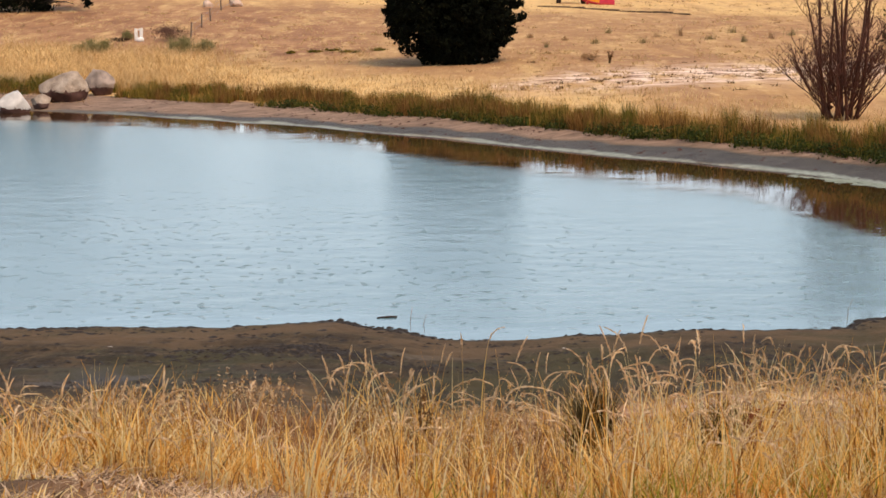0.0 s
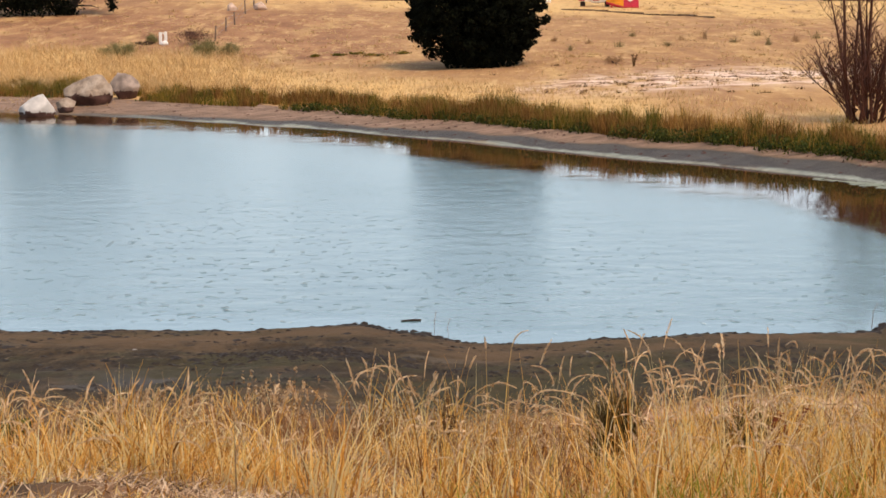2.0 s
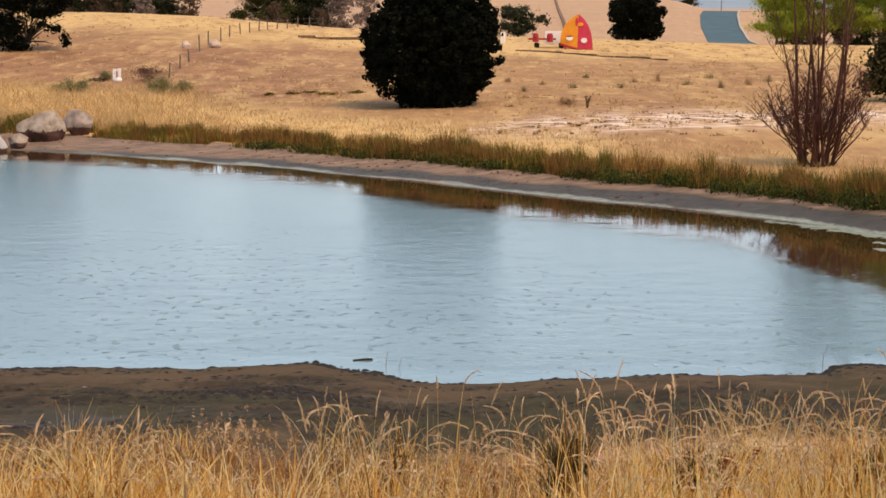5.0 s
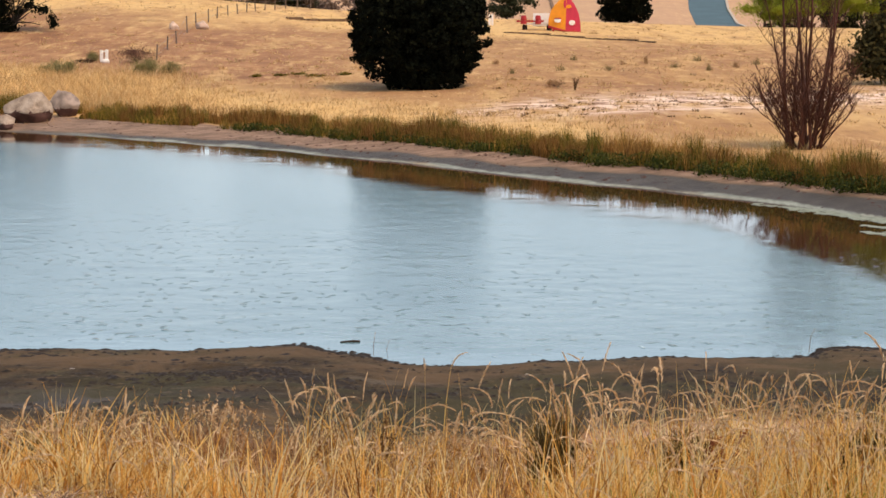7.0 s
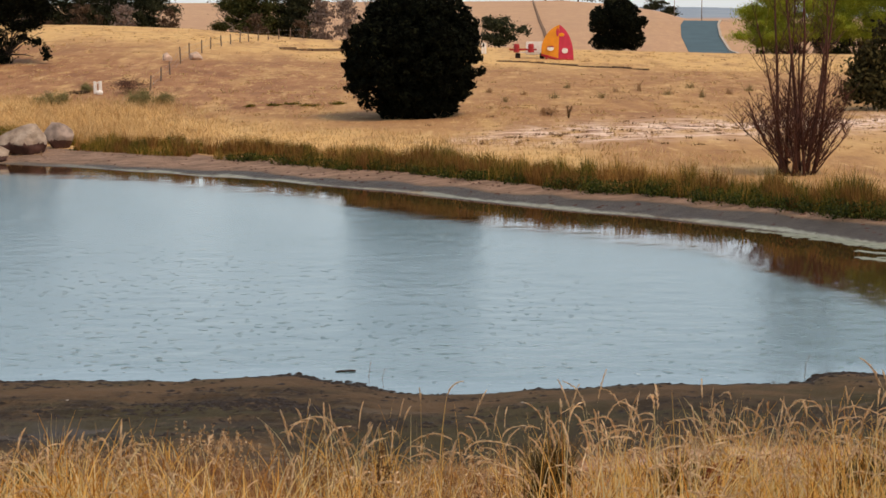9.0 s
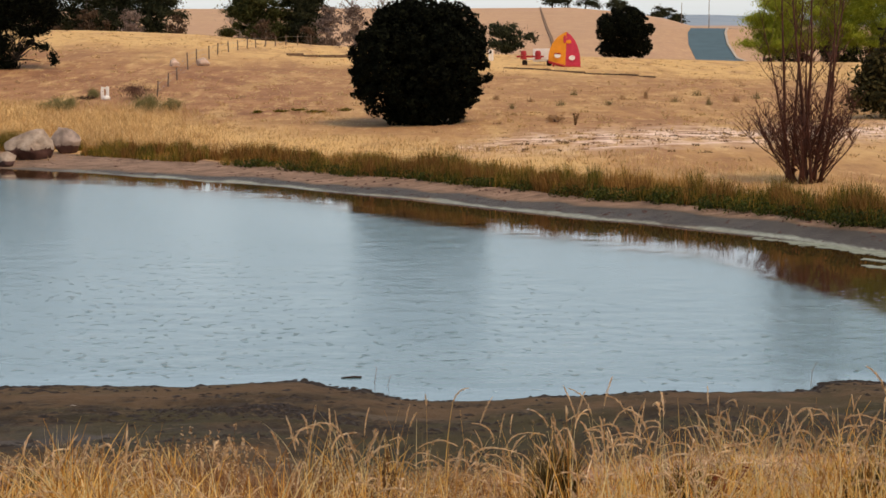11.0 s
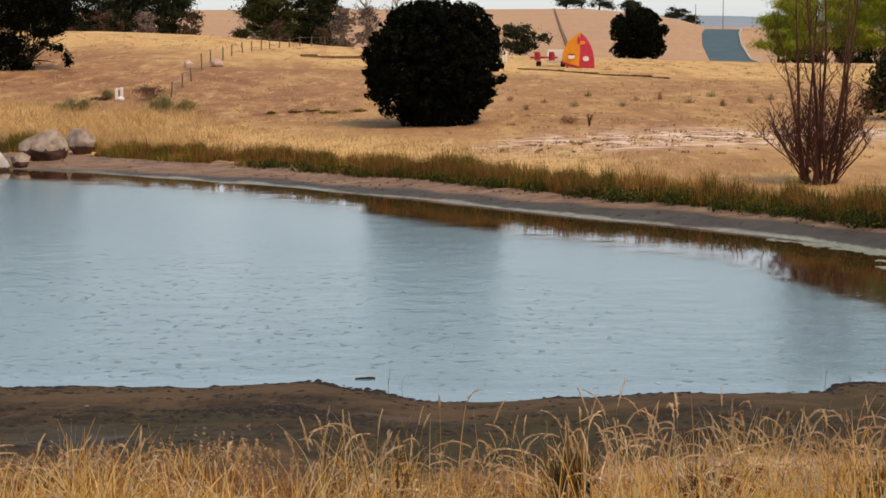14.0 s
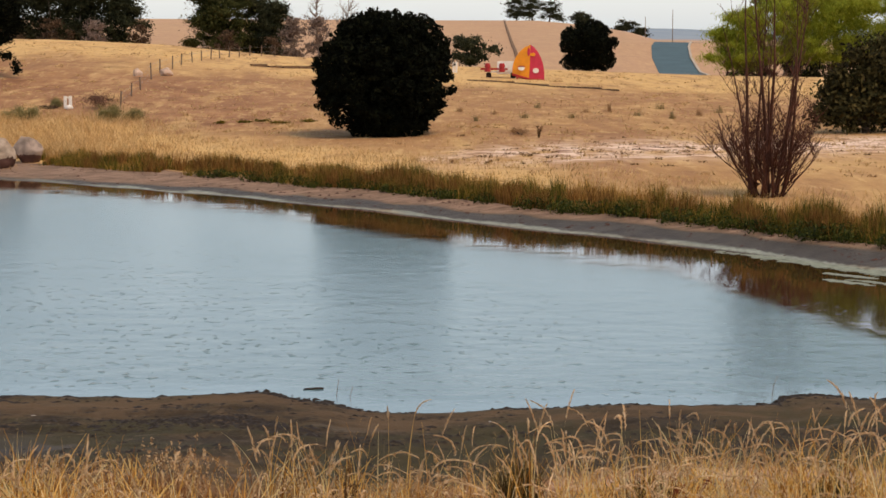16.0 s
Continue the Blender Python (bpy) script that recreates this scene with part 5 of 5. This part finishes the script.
    my = far_shore(mx) + (3.5 + 1.1 * rng.random(len(mx)) ** 1.5) / steep(mx) + 0.5 / steep(mx) * fbm(mx * 0.5, mx * 0, 71)
    mr = (0.08 + 0.16 * rng.random(len(mx)) ** 1.5) * (1 + 0.35 * step(mx, 1, 6))
    V, F = leaves(rng, np.stack([mx, my, land(mx, my) + mr * 0.35, mr * 1.5, mr, mr * 0.85], 1), 26000, 0.035, 0.6, 0.4)
    stuff("bank_herbs", V, F, HERB, "low dark green herbs at the foot of the reeds", "herbs")


reeds()


def field_grass():
    rng = np.random.default_rng(12)
    # taller straw behind the reeds, then thin tufts over the paddock
    n = 60000
    x = -24 + 40 * rng.random(n)
    d = 6.0 / (0.5 + 0.5 * steep(x)) + (14 + 8 * step(-x, 8, 12)) * rng.random(n) ** 1.6
    y = far_shore(x) + d
    keep = rng.random(n) < np.clip(0.5 + 0.7 * fbm(x * 0.3, y * 0.3, 81) + 0.45 * step(-x, 6, 14), 0.03, 1) * np.where(x > 3, 0.5, 1)
    x, y = x[keep], y[keep]
    h = (0.10 + 0.20 * rng.random(len(x))) * (1 + 1.3 * step(-x, 8, 13)) * (1 + 0.5 * fbm(x * 0.6, y * 0.4, 84))
    V1, F1, _, _ = blades(rng, x, y, land(x, y) - 0.02, h, 0.007 + 0.008 * rng.random(len(x)), 0.3 + 0.7 * rng.random(len(x)), 0.5, 2)
    n = 60000
    y = 76 + 94 * rng.random(n) ** 1.3
    x = (rng.random(n) * 2 - 1) * 0.27 * y
    keep = rng.random(n) < np.clip(0.25 + 1.2 * fbm(x * 0.16, y * 0.06, 82), 0.03, 1)
    x, y = x[keep], y[keep]
    h = 0.04 + 0.10 * rng.random(len(x)) ** 2
    V2, F2, _, _ = blades(rng, x, y, land(x, y) - 0.01, h, 0.012 + 0.02 * rng.random(len(x)), 0.5 + 1.0 * rng.random(len(x)), 0.5, 2)
    nc = 3600
    cy = 66 + 100 * rng.random(nc) ** 1.25
    cx = (rng.random(nc) * 2 - 1) * 0.27 * cy
    ok = (cy > far_shore(cx) + 7) & (rng.random(nc) < np.clip(0.45 + 1.0 * fbm(cx * 0.2, cy * 0.1, 86), 0.05, 1))
    cx, cy = cx[ok], cy[ok]
    per = 12
    x = np.repeat(cx, per) + rng.normal(size=len(cx) * per) * 0.13
    y = np.repeat(cy, per) + rng.normal(size=len(cx) * per) * 0.13
    h = np.repeat(0.07 + 0.16 * rng.random(len(cx)) ** 1.5, per) * (0.6 + 0.5 * rng.random(len(x)))
    V3, F3, _, _ = blades(rng, x, y, land(x, y) - 0.01, h, 0.014 + 0.014 * rng.random(len(x)), 0.3 + 0.8 * rng.random(len(x)), 0.5, 2)
    brownish = np.repeat(rng.random(len(cx)) < 0.16, per)
    F3 = F3.reshape(2, -1, 4)
    stuff("dry_tussocks", V3, np.concatenate([F3[0][brownish], F3[1][brownish]]), BROWNWEED, "brown dry tussocks scattered over the paddock", "grass")
    V3g = V3.reshape(-1, 6, 3)[~brownish].reshape(-1, 3)
    k3 = (~brownish).sum()
    base3 = (np.arange(k3) * 6)[:, None]
    F3g = np.concatenate([base3 + np.array([[2 * i, 2 * i + 1, 2 * i + 3, 2 * i + 2]]) for i in range(2)], 0)
    V, F = merge((V1, F1), (V2, F2), (V3g, F3g))
    stuff("paddock_grass", V, F, FIELD, "short dry straw grass over the paddock", "grass")
    # brown low weeds in drifts
    n = 30000
    y = 72 + 80 * rng.random(n) ** 1.4
    x = (rng.random(n) * 2 - 1) * 0.27 * y
    keep = fbm(x * 0.22, y * 0.16, 91, 5) > 0.30
    x, y = x[keep], y[keep]
    h = 0.05 + 0.16 * rng.random(len(x)) ** 2
    V, F, _, _ = blades(rng, x, y, land(x, y) - 0.01, h, 0.012 + 0.015 * rng.random(len(x)), 0.5 + 0.9 * rng.random(len(x)), 0.5, 2)
    stuff("dry_weeds", V, F, BROWNWEED, "low brown dry weeds in drifts across the paddock", "weeds")


field_grass()


def track_weeds():
    """Small dark dead weeds dotted over the bare pale track."""
    rng = np.random.default_rng(17)
    n, per = 190, 12
    cx = 1.5 + 16 * rng.random(n)
    cy = 76.5 + 0.38 * (cx - 5) + rng.normal(size=n) * 3.2
    x, y = np.repeat(cx, per) + rng.normal(size=n * per) * 0.10, np.repeat(cy, per) + rng.normal(size=n * per) * 0.06
    h = np.repeat(0.05 + 0.13 * rng.random(n) ** 2, per) * (0.6 + 0.5 * rng.random(n * per))
    V, F, _, _ = blades(rng, x, y, land(x, y) - 0.01, h, 0.012 + 0.016 * rng.random(n * per), 0.4 + 0.9 * rng.random(n * per), 0.5, 2)
    stuff("track_weeds", V, F, RUST, "small dark dead weeds dotted over the pale track", "weeds")


track_weeds()


def soft_bush(name, x, y, w, h, mat_, label, seed, n, leaf, category="bush", group=""):
    """A low rounded bush: short stems and several leafy lumps."""
    rng = random.Random(seed)
    t = thing(name, x, y, at(x, y) - 0.03, label, category, group)
    stems, lumps = [], []
    for k in range(6):
        a = rng.uniform(0, 2 * math.pi)
        q = Vector((math.cos(a) * w * rng.uniform(0.05, 0.32), math.sin(a) * w * rng.uniform(0.05, 0.32), h * rng.uniform(0.22, 0.55)))
        pts, rad = limb(rng, (0, 0, 0), q, q.length, 0.02, 0.006, 4, 0.08)
        stems.append(tube(pts, rad, 5))
        lumps.append((q.x, q.y, q.z, w * rng.uniform(0.18, 0.32), w * rng.uniform(0.18, 0.32), h * rng.uniform(0.24, 0.4)))
    v, f = join(stems)
    link_mesh("stems", v, f, BARK, t)
    v, f = leaves(np.random.default_rng(seed), lumps, n, leaf, 0.3, 0.6, 0.0, 0.6)
    link_mesh("foliage", v, f, mat_, t)


def paddock_weed(x, y, h, w, mat_, label, seed):
    """A wispy upright weed: thin blades from one crown."""
    rng = np.random.default_rng(seed)
    t = thing("paddock_weed", x, y, at(x, y) - 0.02, label, "weed", "paddock weeds")
    n = 70
    a, r = rng.random(n) * 6.283, w * 0.3 * np.abs(rng.normal(size=n))
    V, F, _, _ = blades(rng, np.cos(a) * r, np.sin(a) * r, np.zeros(n), h * (0.3 + 0.6 * rng.random(n) ** 1.5), np.full(n, 0.012), 0.1 + 0.6 * rng.random(n), 0.5, 3)
    link_mesh("blade_tuft", V, F, mat_, t)


rng_w = random.Random(31)
for wx, wy, ww in ((-18.1, 98.6, 1.5), (-18.9, 99.2, 0.9), (-14.0, 97.4, 1.9), (-13.0, 98.4, 1.2), (-17.75, 105.6, 0.9)):
    soft_bush("grey_green_bush", wx, wy, ww, ww * 0.62, LOWBUSH, "soft grey-green low bush in dry grass", int(wx * -100), 4200, 0.038, "bush", "low bushes")
for k, (wx, wy) in enumerate(((4.2, 101.6), (5.5, 98.2), (7.7, 97.4), (8.8, 103.5), (11.1, 100.6), (12.4, 98.0), (14.1, 101), (15.6, 104.5), (3.1, 96.5), (10.1, 105), (6.6, 107), (13.1, 108), (2.6, 104))):
    paddock_weed(wx, wy, rng_w.uniform(0.45, 0.85), rng_w.uniform(0.3, 0.6), SAGE if k % 3 else BROWNWEED, "wispy grey-green dry weed in the paddock" if k % 3 else "wispy brown dry weed in the paddock", 200 + k)
soft_bush("dry_bush", 4.7, 86.8, 1.3, 0.55, BROWNWEED, "low brown dry bush round the thistle", 301, 500, 0.05)
for k, (wx, wy, ww) in enumerate(((-5.9, 96.2, 1.4), (-4.6, 96.8, 1.1), (-7.6, 96.4, 1.2), (-6.8, 97.2, 0.9), (-8.6, 95.6, 0.7))):
    soft_bush("green_weed", wx, wy, ww, 0.22, REED, "low olive weed patch in dry paddock", 310 + k, 320, 0.05, "weed", "olive weeds")
weed("dry_thistle", 5.3, 84.6, 0.55, 0.22, RUST, "single dark dry thistle stalk in the paddock", 131, 160, leaf=0.04)
soft_bush("dark_low_shrub", -17.9, 104.6, 1.1, 0.30, BROWNSCRUB, "low dark brown shrub beside the white posts", 133, 900, 0.04, "shrub")
soft_bush("dry_shrub", -15.5, 105.2, 2.9, 1.0, DRYTWIG, "sprawling reddish-brown dry shrub by the fence", 132, 2000, 0.045, "shrub")

# ---------------------------------------------------------------- at the water's edge
def clods():
    """Dark lumps of mud and debris, thickest along the near waterline."""
    rng = np.random.default_rng(44)
    n = 24000
    x = (rng.random(n) * 2 - 1) * 8.5
    s = np.where(rng.random(n) < 0.32, rng.normal(0.02, 0.045, n), rng.random(n) ** 1.2 * 7)
    point = rng.random(n) < 0.12
    x = np.where(point, rng.choice([-1.5, -1.0, 5.5], n) + rng.normal(0, 0.45, n), x)
    s = np.where(point, rng.normal(-0.05, 0.12, n), s)
    row = rng.random(n) < 0.07
    x = np.where(row, rng.normal(-2.1, 0.8, n), x)
    s = np.where(row, rng.normal(3.7, 0.28, n), s)
    y = near_shore(x) - s
    keep = row | (rng.random(n) < np.clip(np.where(s < 0.3, 0.55 + 0.9 * fbm(x * 1.2, x * 0, 95), 0.25 + 1.5 * fbm(x * 0.9, y * 1.6, 96)), 0, 1))
    x, y, s = x[keep], y[keep], s[keep]
    n = len(x)
    z = np.maximum(land(x, y), 0)
    r = np.where(s < 0.3, 0.012 + 0.040 * rng.random(n) ** 2, 0.007 + 0.038 * rng.random(n) ** 3)
    wide = r * (1.0 + 1.6 * rng.random(n))
    oct_ = np.array([(1, 0, 0), (0, 1, 0), (-1, 0, 0), (0, -1, 0), (0.2, 0.1, 1)])
    tw = rng.random(n) * 6.28
    jit = 0.7 + 0.6 * rng.random((n, 5))
    px = (oct_[:, 0] * np.cos(tw)[:, None] - oct_[:, 1] * np.sin(tw)[:, None]) * wide[:, None] * jit + x[:, None]
    py = (oct_[:, 0] * np.sin(tw)[:, None] + oct_[:, 1] * np.cos(tw)[:, None]) * wide[:, None] * jit + y[:, None]
    pz = oct_[:, 2] * r[:, None] * 0.6 * jit + z[:, None] - 0.005
    V = np.stack([px, py, pz], 2).reshape(-1, 3)
    tri = np.array([(0, 1, 4), (1, 2, 4), (2, 3, 4), (3, 0, 4)])
    F = ((np.arange(n) * 5)[:, None, None] + tri).reshape(-1, 3)
    link_mesh("mud_clods", V, F, CLOD, None, "small dark mud clods and debris along the waterline", False, category="mud", kind="stuff")


clods()


def far_debris():
    """Small dark and russet crumbs washed up on the shelf of the far bank."""
    rng = np.random.default_rng(45)
    n = 1300
    x = -18 + 30 * rng.random(n)
    d = np.where(rng.random(n) < 0.5, rng.normal(3.4, 0.35, n), rng.normal(1.5, 0.7, n))
    keep = (d > 0.25) & (rng.random(n) < np.clip(0.4 + 1.3 * fbm(x * 0.9, d * 0.7, 97), 0, 1))
    x, d = x[keep], d[keep]
    y = far_shore(x) + d / steep(x)
    n = len(x)
    z = land(x, y)
    r = 0.010 + 0.035 * rng.random(n) ** 3
    oct_ = np.array([(1, 0, 0), (0, 1, 0), (-1, 0, 0), (0, -1, 0), (0.2, 0.1, 1)])
    jit = 0.6 + 0.8 * rng.random((n, 5))
    px = oct_[:, 0] * r[:, None] * 2.2 * jit + x[:, None]
    py = oct_[:, 1] * r[:, None] * jit + y[:, None]
    pz = oct_[:, 2] * r[:, None] * 0.9 * jit + z[:, None] - 0.004
    V = np.stack([px, py, pz], 2).reshape(-1, 3)
    tri = np.array([(0, 1, 4), (1, 2, 4), (2, 3, 4), (3, 0, 4)])
    link_mesh("bank_debris", V, ((np.arange(n) * 5)[:, None, None] + tri).reshape(-1, 3), STAINSHADE, None, "red-brown crumbs of soil and debris on the far bank", False, category="debris", kind="stuff")


far_debris()


def pond_scum():
    """Rafts of small ragged scum flakes drifting along the far bank."""
    rng = random.Random(19)
    vs, fs = [], []
    for x, y, w, d in ((8.2, 46.9, 1.3, 0.18), (8.9, 45.6, 1.4, 0.25), (9.6, 44.4, 1.5, 0.3), (10.2, 43.4, 1.4, 0.3), (9.3, 43.2, 0.8, 0.05), (9.8, 41.8, 0.9, 0.05), (9.0, 42.1, 0.6, 0.04)):
        turn = radians(rng.uniform(-58, -46))
        for q in range(int(60 * w)):
            a, b = rng.gauss(0, w * 0.5), rng.gauss(0, d * 0.5)
            cx, cy = x + a * math.cos(turn) - b * math.sin(turn), y + a * math.sin(turn) + b * math.cos(turn)
            r = rng.uniform(0.03, 0.13)
            n = 7
            o = len(vs)
            for zz in (0.0, 0.008):
                for k in range(n):
                    t = 2 * math.pi * k / n
                    e = r * rng.uniform(0.5, 1.2)
                    vs.append((cx + math.cos(t) * e * 1.6, cy + math.sin(t) * e, zz + rng.uniform(0, 0.002)))
            fs.append(tuple(o + n + k for k in range(n)))
            fs += [(o + k, o + (k + 1) % n, o + n + (k + 1) % n, o + n + k) for k in range(n)]
    link_mesh("pond_scum", vs, fs, ALGAE, None, "pale floating scum on the pond near the bank", False, category="algae", kind="stuff")


pond_scum()
boulder(1.04, 25.85, 0.03, 0.025, 0.022, PALEROCK, "small pale stone on the mud", 9, group="small stones")
boulder(-4.6, 25.4, 0.08, 0.03, 0.015, PALEROCK, "flat pale stone on the mud", 10, group="small stones")

def stick(name, pts, r0, r1, label, category="stick"):
    v, f = tube([Vector(p) for p in pts], [r0 + (r1 - r0) * i / (len(pts) - 1) for i in range(len(pts))], 6)
    return link_mesh(name, v, f, DARKBARK if category == "log" else POSTWOOD, None, label, category=category)


stick("floating_log", [(-1.47, 29.10, 0.008), (-1.40, 29.12, 0.010), (-1.27, 29.15, 0.012), (-1.19, 29.16, 0.002)], 0.010, 0.022, "short dark log floating near the shore", "log")
stick("twig", [(-0.95, 27.9, -0.1), (-0.96, 27.9, 0.15), (-0.93, 27.9, 0.36)], 0.006, 0.003, "thin bare twig standing in the shallows", "twig")
stick("twig", [(-0.75, 27.9, -0.1), (-0.78, 27.9, 0.12), (-0.74, 27.9, 0.25)], 0.005, 0.003, "thin bare twig standing in the shallows", "twig")
stick("twig", [(5.03, 28.35, -0.05), (5.05, 28.35, 0.2), (5.11, 28.35, 0.34)], 0.005, 0.003, "thin bare twig standing at the waterline", "twig")
